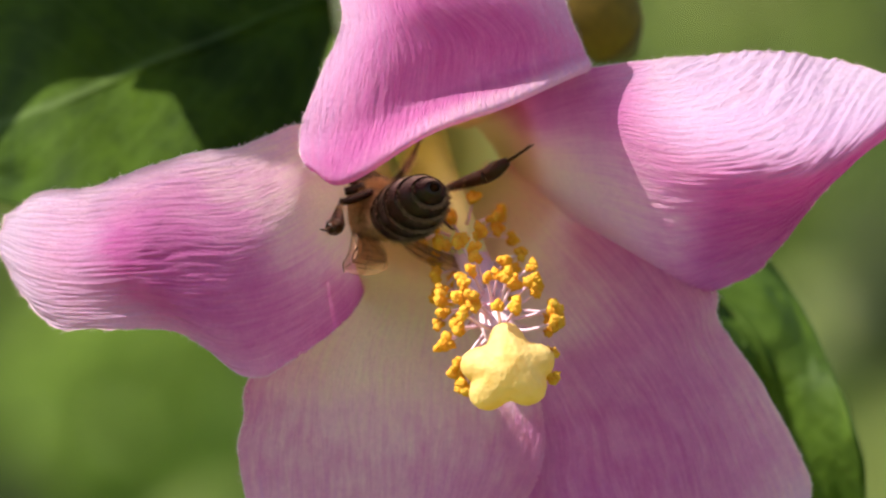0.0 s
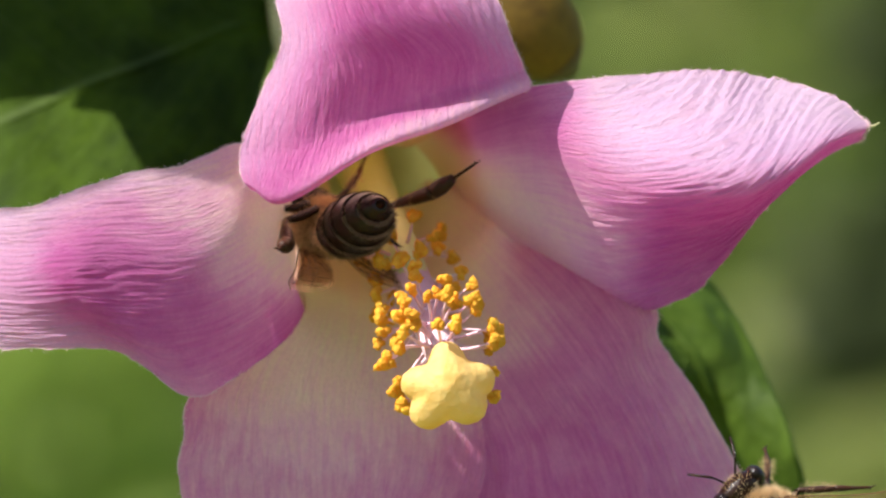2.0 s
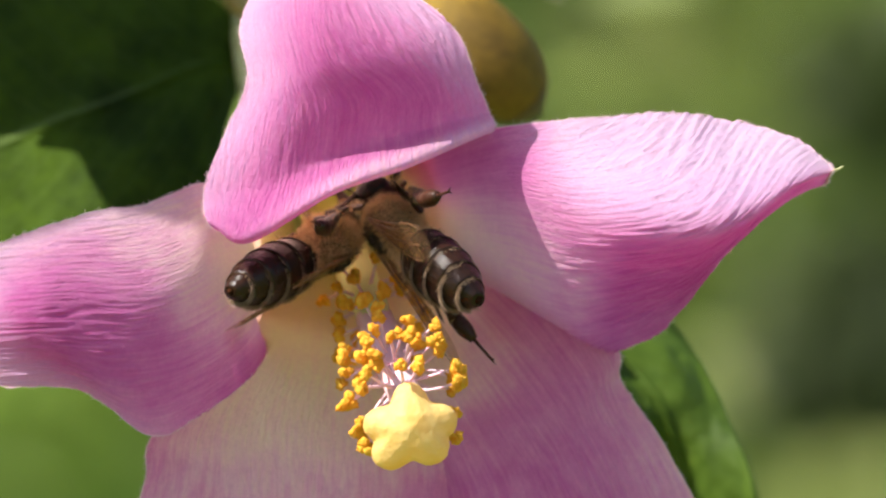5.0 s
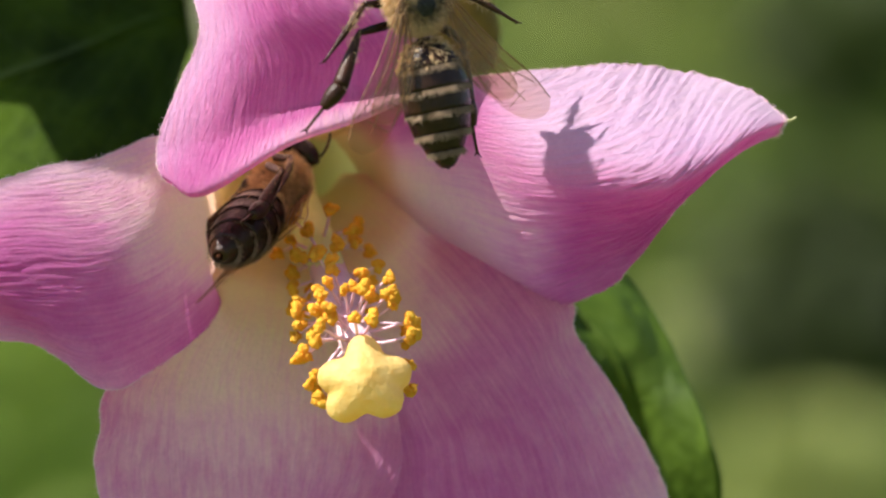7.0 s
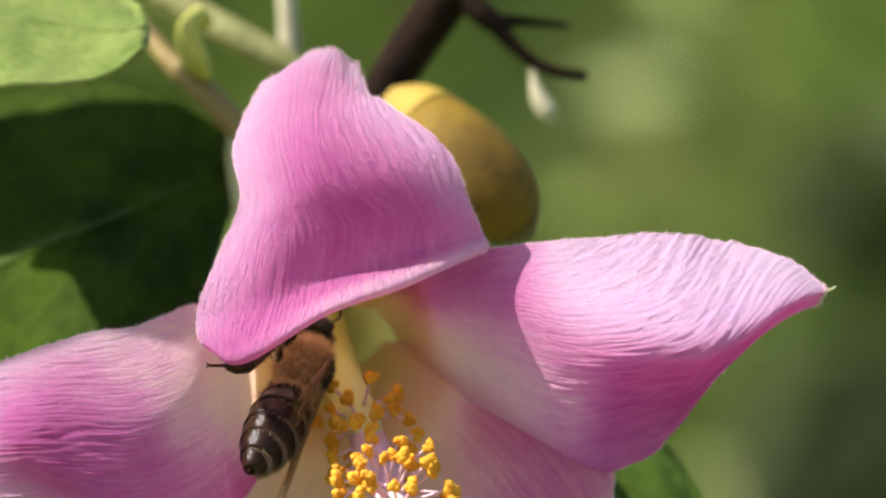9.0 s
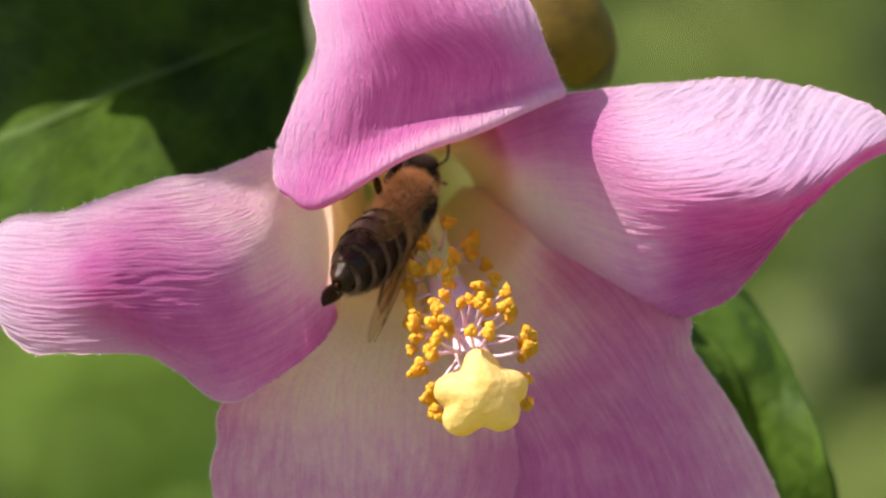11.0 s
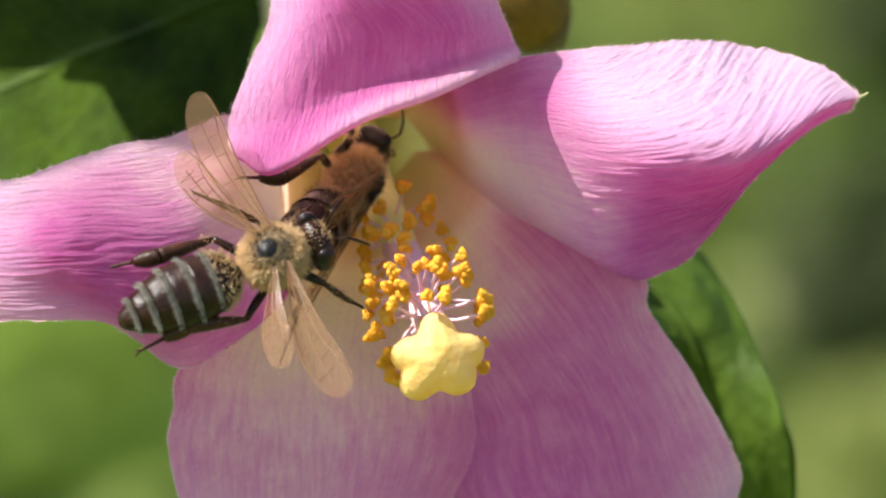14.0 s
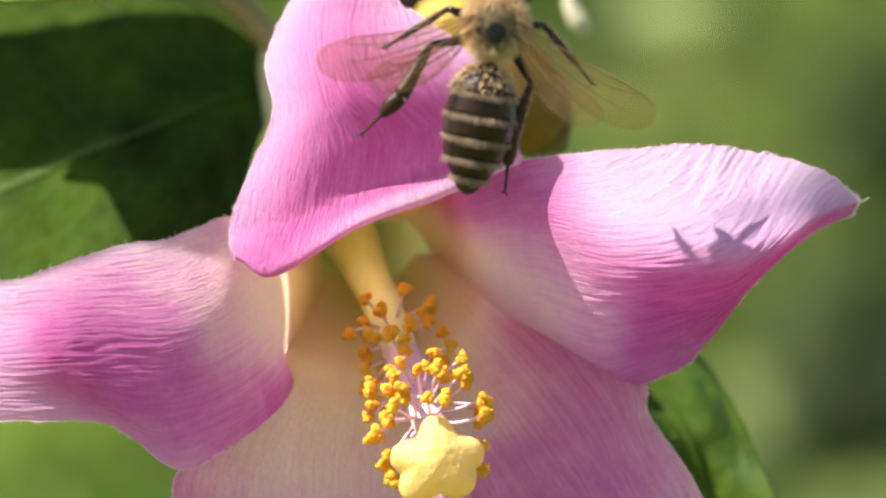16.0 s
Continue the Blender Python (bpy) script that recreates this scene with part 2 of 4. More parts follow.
def surface_normals(g):
    du = np.gradient(g, axis=0)
    dv = np.gradient(g, axis=1)
    n = np.cross(du, dv)
    return n / (np.linalg.norm(n, axis=2, keepdims=True) + 1e-9)


def hairs(name, roots, length, mat, parent, rng, lean=(0, 0, 0), width=0.045):
    """A coat of fine bristles: roots are pairs of a point and its outward normal, in millimetres."""
    v, f = [], []
    origin = world_spot(parent)
    for p, nrm in roots:
        p, nrm = np.array(p), np.array(nrm)
        d = nrm + np.array(lean) + rng.normal(0, 0.32, 3)
        d /= np.linalg.norm(d)
        w = np.cross(d, rng.normal(size=3)); w *= width / (np.linalg.norm(w) + 1e-9)
        ln = length * rng.uniform(0.6, 1.25)
        k = len(v)
        bendv = rng.normal(0, 0.12, 3) * ln
        for q in (p - w, p + w, p + d * ln * 0.55 + w * 0.6 + bendv * 0.4, p + d * ln + bendv):
            v.append(tuple(place(q) - origin))
        f += [(k, k + 1, k + 2), (k, k + 2, k + 3)]
    me = bpy.data.meshes.new(name)
    me.from_pydata(v, [], f)
    me.materials.append(mat)
    ob = new(name, me)
    ob.parent = parent
    return ob


def spread_tone(table, nu, nv):
    """Pigment and painted light over a petal: rows of (u, tones from edge to edge), blended smoothly."""
    rows = np.array([spline([[t, 0, 0] for t in tones], nv)[:, 0] for _, tones in table])
    at = np.array([u for u, _ in table])
    uu = np.linspace(0, 1, nu)
    k = np.clip(np.searchsorted(at, uu, side="right") - 1, 0, len(at) - 2)
    f = np.clip((uu - at[k]) / (at[k + 1] - at[k]), 0, 1)
    f = (f * f * (3 - 2 * f))[:, None]
    return rows[k] * (1 - f) + rows[k + 1] * f


def petal(ribs, flower, seed, label, tones, crepe=0.13, wave=0.25, bare=False, skew=0.1, pale=0.5, rim=0.9, lilac=None):
    """tones: pigment and painted shade from 0 (cream) to 1 (magenta); pale: how far the lilac of rim and tip reaches
    in.
    """
    g = loft(ribs, 220, 200)
    nu, nv = g.shape[:2]
    nrm = surface_normals(g)
    span = np.linalg.norm(g[:, 0] - g[:, -1], axis=1)
    span = span / span.max()
    lit_bloom = np.zeros((nu, nv))
    for i in range(nu):
        u = i / (nu - 1)
        broad = 0.25 + 0.75 * span[i]
        for j in range(nv):
            v = j / (nv - 1)
            edge = abs(2 * v - 1) ** 4
            far = min(1.0, max(0.0, (u - 0.28) / 0.3))
            lit_bloom[i, j] = max(abs(2 * v - 1) ** 6 * far * rim, max(0.0, (u - 1 + pale) / pale) ** 1.2 * 0.9)
            lie = (v - 0.5) * broad
            h = crepe * broad * far * 0.5 * noise.noise((u * 13 + seed, (lie + skew * u) * 72, seed * 3.1))
            h += crepe * 0.30 * broad * far * noise.noise((u * 17 + seed, (lie + skew * u) * 105, seed * 5.7))
            h += wave * u * noise.noise((u * 4, v * 5, seed * 1.7))
            h += wave * 0.9 * edge * u * noise.noise((u * 13, seed * 2.3, v * 2))
            g[i, j] += nrm[i, j] * h
            # a slightly frayed rim
            if j in (0, nv - 1) or i == nu - 1:
                g[i, j] += np.array((noise.noise(((i + j) * 0.5, seed, 1)), 0, noise.noise(((i + j) * 0.5, seed, 7)))) * 0.09
    if lilac:
        lit_bloom = spread_tone(lilac, nu, nv)
    pt = part("petal", sheet(g, skew), PETAL, flower, label)
    for key, field in (("tone", spread_tone(tones, nu, nv)), ("lit_bloom", lit_bloom)):
        pt.data.attributes.new(key, "FLOAT", "POINT").data.foreach_set("value", field.reshape(-1).astype(np.float32))
    # soft rim with short down
    edge = [tuple(p) for p in g[:, 0]] + [tuple(p) for p in g[-1, 1:]] + [tuple(p) for p in g[::-1, -1]]
    edge = edge[nu // 7:nu + nv - 30:3] if bare else edge[nu // 7:-nu // 7:3]
    part("rim", tube(bmesh.new(), edge, [0.018], 6, len(edge) * 2), RIM, pt)
    rng = np.random.default_rng(int(seed * 10))
    roots = []
    for a, b in zip(edge, edge[1:]):
        for _ in range(12):
            q = np.array(a) + (np.array(b) - np.array(a)) * rng.uniform()
            d = rng.normal(size=3)
            roots.append((q, d / np.linalg.norm(d)))
    hairs("down", roots, 0.24, RIM, pt, rng, width=0.008)
    return pt


# ---- the ground, and the hedge far behind ----
def build_ground():
    m, n, l, b = material("grass_ground", 0.9)
    t = noise_tex(n, l, 1.5, 6, "Object")
    r = ramp(n, [(0.3, (0.05, 0.09, 0.015)), (0.55, (0.11, 0.16, 0.03)), (0.8, (0.20, 0.19, 0.07))])
    l.new(t.outputs["Fac"], r.inputs["Fac"])
    l.new(r.outputs["Color"], b.inputs["Base Color"])
    bm = bmesh.new()
    bmesh.ops.create_grid(bm, x_segments=40, y_segments=40, size=300)
    ob = part("ground", bm, m, None)
    tagged(ob, "mown green grass with dry straw patches", "grass", kind="structure")


def build_hedge():
    """Sunlit leaves of a hedge some metres off."""
    m, n, l, b = material("hedge_leaf", 0.6)
    t = noise_tex(n, l, 4.0, 2, "Object", (1.0, 1.0, 0.8), 0.5, 0.4)
    r = ramp(n, [(0.28, (0.13, 0.20, 0.025)), (0.45, (0.165, 0.235, 0.032)), (0.58, (0.21, 0.265, 0.05)), (0.75, (0.26, 0.27, 0.08))])
    l.new(t.outputs["Fac"], r.inputs["Fac"])
    g = n.new("ShaderNodeNewGeometry")
    rr = ramp(n, [(0.0, (0.75, 0.75, 0.75)), (1.0, (1, 1, 1))])
    l.new(g.outputs["Random Per Island"], rr.inputs["Fac"])
    col = mix(n, l, "MULTIPLY", 1.0, r.outputs["Color"], rr.outputs["Color"])
    l.new(col, b.inputs["Base Color"])
    through_it(n, l, b, col, 0.3)
    rng = np.random.default_rng(5)
    k = 6000
    c = np.stack([rng.uniform(-3.2, 3.2, k), 5.2 + rng.uniform(-0.5, 0.5, k), rng.uniform(0.0, 3.2, k)], 1)
    d = rng.normal(size=(k, 3)); d /= np.linalg.norm(d, axis=1, keepdims=True)
    e = rng.normal(size=(k, 3)); e -= d * (d * e).sum(1, keepdims=True); e /= np.linalg.norm(e, axis=1, keepdims=True)
    s = rng.uniform(0.04, 0.085, (k, 1))
    f = np.cross(d, e) * s * 0.15
    v = np.stack([c - d * s, c + e * s * 0.45 + f, c + d * s, c - e * s * 0.45 + f], 1).reshape(-1, 3)
    q = np.arange(k * 4).reshape(-1, 4)
    me = bpy.data.meshes.new("hedge")
    me.from_pydata(v.tolist(), [], np.concatenate([q[:, [0, 1, 2]], q[:, [0, 2, 3]]]).tolist())
    me.materials.append(m)
    ob = new("hedge", me)
    tagged(ob, "sunlit green and straw-coloured hedge leaves far behind", "hedge", kind="stuff")
    bm = bmesh.new()
    bmesh.ops.create_cube(bm, size=1.0)
    bmesh.ops.scale(bm, vec=(8.0, 0.4, 3.4), verts=bm.verts)
    bmesh.ops.translate(bm, vec=(0, 5.9, 1.7), verts=bm.verts)
    inner = part("backdrop", bm, m, None, smooth=False)
    tagged(inner, "dense green inside of the hedge", "hedge", kind="structure")


def build_bush(at, size, dark, light, label, seed):
    """A loose clump of small leaves in front of the hedge; its green paints a shaded or sunny patch."""
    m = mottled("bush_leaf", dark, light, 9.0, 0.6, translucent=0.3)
    rng = np.random.default_rng(seed)
    k = 900
    c = rng.normal(size=(k, 3))
    c = c / np.linalg.norm(c, axis=1, keepdims=True) * rng.uniform(0, 1, (k, 1)) ** 0.4 * np.array((size, size * 0.6, size)) + np.array(at)
    d = rng.normal(size=(k, 3)); d /= np.linalg.norm(d, axis=1, keepdims=True)
    e = rng.normal(size=(k, 3)); e -= d * (d * e).sum(1, keepdims=True); e /= np.linalg.norm(e, axis=1, keepdims=True)
    s = rng.uniform(0.012, 0.026, (k, 1))
    f = np.cross(d, e) * s * 0.2
    v = np.stack([c - d * s, c + e * s * 0.5 + f, c + d * s, c - e * s * 0.5 + f], 1).reshape(-1, 3)
    q = np.arange(k * 4).reshape(-1, 4)
    me = bpy.data.meshes.new("bush")
    me.from_pydata(v.tolist(), [], np.concatenate([q[:, [0, 1, 2]], q[:, [0, 2, 3]]]).tolist())
    me.materials.append(m)
    tagged(new("bush", me), label, "bush", kind="stuff")


# ---- the flower ----
def build_flower():
    foot = (-6.8, 23, 2.9)
    fl = thing("flower", foot, "pink mauve five-petalled blossom with cream throat on its stalk", "flower")
    top = [
        [(-7.9, 20, 2.1), (-5.9, 23, 3.3), (-3.7, 20, 3.2)],
        [(-10.3, 8, 1.2), (-5.3, 10, 3.7), (1.3, 10, 5.5)],
        [(-11.4, 0.4, 1), (-9.6, -0.4, 0.3), (-5.4, 0.2, 2.7), (-1.4, 1.8, 4.2), (2.6, 4.4, 6)],
        [(-11.9, 1.2, 2.7), (-8.8, 0.7, 3.2), (-5.2, 1.4, 4.7), (-1.4, 2.7, 5.9), (2.3, 4.1, 7)],
        [(-10.8, 2.2, 5.9), (-8, 0.8, 6.6), (-4.9, 1.1, 7.3), (-1.4, 2, 7.8), (1.7, 3.2, 8.3)],
        [(-9.7, 2.6, 8.5), (-7.3, 1, 9.1), (-4.6, 1, 9.7), (0.6, 3.2, 10.9)],
        [(-10.2, 4.6, 11.2), (-7.7, 2.8, 11.9), (-5.5, 2.6, 12.3), (-2.1, 5.4, 13.2)],
        [(-9.2, 8, 14.3), (-6.2, 7, 15.2), (-3.5, 8.6, 14.1)],
        [(-7.5, 10.5, 15.8), (-5.6, 10.4, 16.5), (-3.9, 11, 15.7)],
    ]
    # the lilac along its left edge paints a sunlit rim
    petal(top, fl, 1.0, "rose petal that bends over the throat and back",
          [(0.0, (0.05, 0.05, 0.05, 0.05, 0.05)), (0.16, (0.35, 0.25, 0.2, 0.2, 0.3)), (0.25, (0.80, 0.76, 0.56, 0.50, 0.52)), (0.305, (0.76, 0.78, 0.62, 0.56, 0.58)), (0.35, (0.72, 0.82, 0.80, 0.78, 0.74)),
           (0.50, (0.64, 0.80, 0.88, 0.86, 0.76)), (0.70, (0.62, 0.76, 0.82, 0.78, 0.68)), (0.88, (0.58, 0.66, 0.70, 0.66, 0.60)), (1.0, (0.5, 0.55, 0.55, 0.55, 0.5))], 0.12,
          lilac=[(0.0, (0, 0, 0, 0, 0)), (0.16, (0, 0, 0, 0, 0)), (0.25, (0.3, 0.35, 0.5, 0.6, 0.7)), (0.305, (0.5, 0.2, 0.5, 0.5, 0.7)), (0.36, (0.7, 0.25, 0.1, 0.1, 0.55)),
                 (0.60, (0.8, 0.45, 0.2, 0.2, 0.75)), (0.80, (0.85, 0.55, 0.4, 0.45, 0.85)), (1.0, (1.0, 0.85, 0.8, 0.85, 1.0))])
    right = [
        [(-4, 20, 4.2), (-3.2, 20.6, 3.2), (-2.4, 21, 2.2), (-1.9, 21, 1.2)],
        [(-1, 11.5, 5.4), (0.1, 11.3, 3.3), (0.2, 12.2, 1.3), (0.2, 13.5, -0.3)],
        [(2.7, 6, 6.1), (3.3, 4.8, 3.3), (3.5, 7.0, 0.2), (3.7, 11, -3.5)],
        [(6.1, 4.2, 6.5), (6.8, 0.7, 2.1), (6.6, 3.8, -1.3), (6.5, 10, -5.3)],
        [(9.2, 4.2, 6.7), (10.1, -2.4, 1.5), (9.4, 2.2, -1.6), (8.6, 8.5, -5.3)],
        [(11.9, 4, 6.8), (12.9, -3.4, 1.4), (12.3, 1.6, -1.2), (11.4, 7, -3.9)],
        [(14.6, 4, 6.4), (15.2, -3.2, 2.1), (14.5, 0.4, 0.5), (13.5, 4, -1)],
        [(17.5, 2, 5.5), (17.4, -2, 3.4), (17.1, -0.8, 2.7), (16.6, 1, 2.1)],
        [(19, 0, 4.3), (19.2, -1, 3.9), (19.0, -0.6, 3.5), (18.8, 0, 3.2)],
    ]
    # upper half paled to lilac for sun, underside deepened to magenta for shade
    petal(right, fl, 2.0, "creased pale pink petal, folded lengthwise, sunlit above",
          [(0.0, (0.3, 0.1, 0.05, 0.1, 0.2)), (0.125, (0.86, 0.80, 0.40, 0.16, 0.35)), (0.25, (0.78, 0.78, 0.56, 0.36, 0.50)), (0.375, (0.58, 0.62, 0.66, 0.54, 0.66)),
           (0.50, (0.56, 0.62, 0.90, 0.92, 0.76)), (0.70, (0.56, 0.62, 1.0, 1.04, 0.82)), (1.0, (0.54, 0.56, 0.70, 0.74, 0.6))], 0.36, 0.10, skew=0.5,
          lilac=[(0.0, (0, 0, 0, 0, 0)), (0.25, (0.2, 0.2, 0, 0, 0)), (0.42, (0.95, 0.85, 0.15, 0.05, 0.15)), (1.0, (1.1, 1.05, 0.25, 0.1, 0.35))])
    left = [
        [(-8.5, 19, 2.7), (-7.9, 20, 1.2), (-7.6, 20, -2.4)],
        [(-10.2, 10, 2.6), (-9.6, 10.5, -0.3), (-9.5, 12.5, -4.3)],
        [(-12, 4.8, 3.3), (-10.7, 4.2, -0.8), (-9, 9.8, -5.2)],
        [(-13.7, 3.6, 2.7), (-12.7, 1, -2.2), (-9.8, 5.4, -6.6)],
        [(-15.3, 2.6, 2.1), (-15, -0.7, -2.9), (-12.2, 1.3, -8.4)],
        [(-17.8, 1.6, 1.8), (-17.9, -1.9, -3), (-14.5, -1.0, -9.2)],
        [(-20.3, 0.5, 0.9), (-20.3, -2.7, -3.3), (-17.7, -1.4, -7)],
        [(-22.3, -0.2, 0.2), (-23.2, -1, -3.6), (-21.9, -0.6, -6.8)],
        [(-24.9, 2.2, 0), (-25.6, 1.6, -3.4), (-24.2, 1.8, -6.8)],
        [(-26.9, 5, -1.2), (-27.2, 5, -2.8), (-26.1, 4.5, -5.2)],
    ]
    # lilac towards the tip paints the sunlit end of the petal
    petal(left, fl, 3.0, "pink petal with rolled lower margin and pale tip",
          [(0.0, (0.05, 0.05, 0.05, 0.05, 0.1)), (0.11, (0.2, 0.14, 0.12, 0.14, 0.3)), (0.22, (0.42, 0.38, 0.24, 0.30, 0.82)), (0.33, (0.46, 0.48, 0.46, 0.58, 0.84)),
           (0.45, (0.46, 0.58, 0.80, 0.78, 0.70)), (0.56, (0.48, 0.70, 0.87, 0.82, 0.60)), (0.68, (0.50, 0.74, 0.90, 0.86, 0.66)), (0.80, (0.50, 0.62, 0.66, 0.64, 0.58)),
           (1.0, (0.46, 0.5, 0.5, 0.5, 0.46))], 0.16,
          lilac=[(0.0, (0, 0, 0, 0, 0)), (0.25, (0.45, 0.2, 0.1, 0, 0)), (0.5, (0.6, 0.2, 0.05, 0.05, 0.3)), (0.64, (0.65, 0.3, 0.15, 0.2, 0.5)), (0.76, (0.75, 0.6, 0.55, 0.6, 0.7)), (1.0, (1.0, 1.0, 1.0, 1.0, 1.0))])
    low_left = [
        [(-8.5, 21, 1.2), (-6.7, 22, 0.3), (-4.9, 21.5, 0)],
        [(-10.4, 15, -1.7), (-7.2, 16.5, -2.6), (-2.8, 16, -3.5)],
        [(-11.9, 8.5, -5.2), (-7.6, 9.5, -5.7), (-1.3, 9.8, -7.2)],
        [(-14.6, 4.5, -9.3), (-8.4, 6.1, -8.8), (-0.1, 7, -10.3)],
        [(-14.9, 3.9, -11.3), (-8.3, 5.0, -11.6), (0.2, 6.6, -13.4)],
        [(-15.2, 4.3, -13.4), (-8.1, 5.2, -14.7), (-0.9, 7.2, -16.1)],
        [(-14.1, 6, -17.4), (-8.1, 7, -18.3), (-2.7, 9, -18.4)],
        [(-10.5, 11, -20.6), (-7.6, 11, -21.4), (-5.3, 12, -20.6)],
    ]
    petal(low_left, fl, 4.0, "drooping mauve petal with broad cream foot",
          [(0.0, (0.05, 0.05, 0.05, 0.05, 0.05)), (0.14, (0.24, 0.2, 0.2, 0.2, 0.2)), (0.28, (0.42, 0.28, 0.26, 0.28, 0.32)), (0.43, (0.66, 0.40, 0.34, 0.40, 0.56)),
           (0.57, (0.62, 0.52, 0.46, 0.56, 0.72)), (0.72, (0.60, 0.58, 0.56, 0.64, 0.74)), (1.0, (0.56, 0.6, 0.62, 0.64, 0.64))], 0.09, bare=True, pale=0.4, rim=0.4)
    low_right = [
        [(-5.8, 20.5, 0), (-4, 22, 0.3), (-2.8, 21, 1.5)],
        [(-4.5, 15, -3.5), (-1.6, 15.5, -1.7), (1.3, 14, 1.2)],
        [(-3, 10.6, -7.5), (1.3, 9.4, -5.2), (5.8, 10, -1.3)],
        [(-1.7, 8.4, -10.9), (3.9, 6.4, -8.5), (8.8, 8.6, -4.9)],
        [(-1.1, 8, -13.2), (5.6, 6, -10.8), (9.1, 8.4, -6.7)],
        [(-1, 8.6, -16.1), (7, 6.4, -13.7), (10.9, 8.4, -9.4)],
        [(1, 8, -18.4), (7.9, 7.6, -16.6), (13.1, 8.4, -13.4)],
        [(4.8, 11, -20.6), (9.4, 10, -18.8), (13.8, 9, -15.8)],
        [(8.7, 14, -21.6), (11, 13, -20.4), (12.7, 12.5, -18.6)],
    ]
    petal(low_right, fl, 5.0, "drooping mauve petal, pale at its rim",
          [(0.0, (0.05, 0.05, 0.05, 0.05, 0.3)), (0.125, (0.2, 0.2, 0.24, 0.36, 0.80)), (0.25, (0.38, 0.34, 0.46, 0.70, 0.78)), (0.375, (0.70, 0.68, 0.70, 0.72, 0.62)),
           (0.50, (0.78, 0.78, 0.76, 0.70, 0.58)), (0.70, (0.80, 0.80, 0.76, 0.66, 0.54)), (1.0, (0.66, 0.66, 0.64, 0.58, 0.5))], 0.09, pale=0.4, rim=0.4)

    part("tip_hook", tube(bmesh.new(), [(19.1, -0.8, 3.9), (19.45, -0.9, 3.92), (19.75, -0.9, 4.1)], [0.12, 0.07, 0.04], 8, 8), CALYX, fl, "tiny green hook at a petal tip")

    # staminal column
    axis = [(-6.6, 23, 2.9), (-5.4, 17, 0.6), (-4, 10.5, -2.3), (-2.7, 3.4, -5.3), (-1.5, -1, -8.2)]
    part("staminal_column", tube(bmesh.new(), axis, [1.6, 1.15, 0.95, 0.85, 0.7], 24, 60), COLUMN, fl, "smooth cream column")
    part("column_tip", tube(bmesh.new(), [(-3.5, 7.8, -3.5), (-2.7, 3.4, -5.3), (-1.5, -1, -8.2)], [0.95, 0.95, 0.75], 24, 30), FILAMENT, fl, "pale pink end of the column")
    line = spline(axis, 200)
    rng = np.random.default_rng(11)
    bead = anther_mesh()
    for k in range(74):
        s = 0.47 + 0.20 * (k + 0.5) / 26 if k < 26 else 0.75 + 0.18 * ((k - 25.5) / 42 if k < 68 else rng.uniform(-0.1, 0.8))
        i = int(s * 199)
        c = line[i]
        d = line[i] - line[i - 3]
        d = d / np.linalg.norm(d)
        a = k * 2.39996 + rng.uniform(-0.25, 0.25)
        u = np.cross(d, (0, 0, 1.0)); u /= np.linalg.norm(u)
        w = np.cross(u, d)
        out = u * math.cos(a) + w * math.sin(a)
        while k >= 68 and out[2] < 0.25:
            a = rng.uniform(0, 6.28)
            out = u * math.cos(a) + w * math.sin(a)
        reach = rng.uniform(1.8, 2.6) if k < 26 else rng.uniform(2.3, 3.2)
        tip = c + out * reach + d * rng.uniform(0.2, 1.3)
        mid = (c + tip) / 2 + d * rng.uniform(-0.3, 0.3)
        st = part("stamen", tube(bmesh.new(), [c + out * 0.6, mid, tip], [0.11, 0.09, 0.07], 6, 8), FILAMENT, fl)
        an = new("anther", bead)
        an.parent = st
        an.location = place(tip) - world_spot(st)
        an.rotation_euler = rng.uniform(0, 6.28, 3)
        z = rng.uniform(0.70, 1.05)
        an.scale = (z, z, z)
    # stigma of five blunt lobes
    bm = bmesh.new()
    hub = np.array((-1.5, -1.8, -8.8))
    for tip, rad in (((-1.7, -1.4, -7.1), 0.80), ((-3.4, -1.6, -8.6), 0.80), ((-2.8, -1.7, -10.2), 0.90), ((-0.5, -2, -9.8), 0.98), ((0.15, -1.6, -8.4), 0.82)):
        tip = hub + (np.array(tip) - hub) * 0.85
        for f in np.linspace(0, 1, 7):
            c = hub + (tip - hub) * f
            bmesh.ops.create_icosphere(bm, subdivisions=2, radius=(1.50 + (rad + 0.06 - 1.50) * f) * MM, matrix=Matrix.Translation(place(c)))
    sg = part("stigma", bm, STIGMA, fl, "pale yellow waxy five-lobed stigma")
    rm = sg.modifiers.new("merge", "REMESH")
    rm.mode = "VOXEL"
    rm.voxel_size = 0.00011
    rm.use_smooth_shade = True
    sm = sg.modifiers.new("soften", "SMOOTH")
    sm.factor = 0.6
    sm.iterations = 5
    lumps = bpy.data.textures.new("lumps", "CLOUDS")
    lumps.noise_scale = 0.0006
    ds = sg.modifiers.new("uneven", "DISPLACE")
    ds.texture = lumps
    ds.texture_coords = "LOCAL"
    ds.strength = 0.00010
    ds.mid_level = 0.5
    # the joined feet of the petals
    bm = bmesh.new()
    tube(bm, [(-6.7, 25.5, 2.8), (-6.5, 23.5, 2.6), (-6.0, 20, 2.0), (-5.3, 15.5, 1.2), (-4.9, 12.5, 0.6)], [1.6, 2.9, 4.6, 6.0, 6.7], 40, 30, cap=False)
    skin(part("throat", bm, THROAT, fl, "cream-yellow throat of joined petal feet"), 0.25)
    # calyx and stalk behind
    bm = bmesh.new()
    tube(bm, [(-6.8, 30, 3.1), (-6.8, 28, 2.9), (-6.5, 25.5, 2.5), (-6.3, 23.5, 2.3)], [1.4, 3.8, 4.8, 5.1], 28, 18, cap=False)
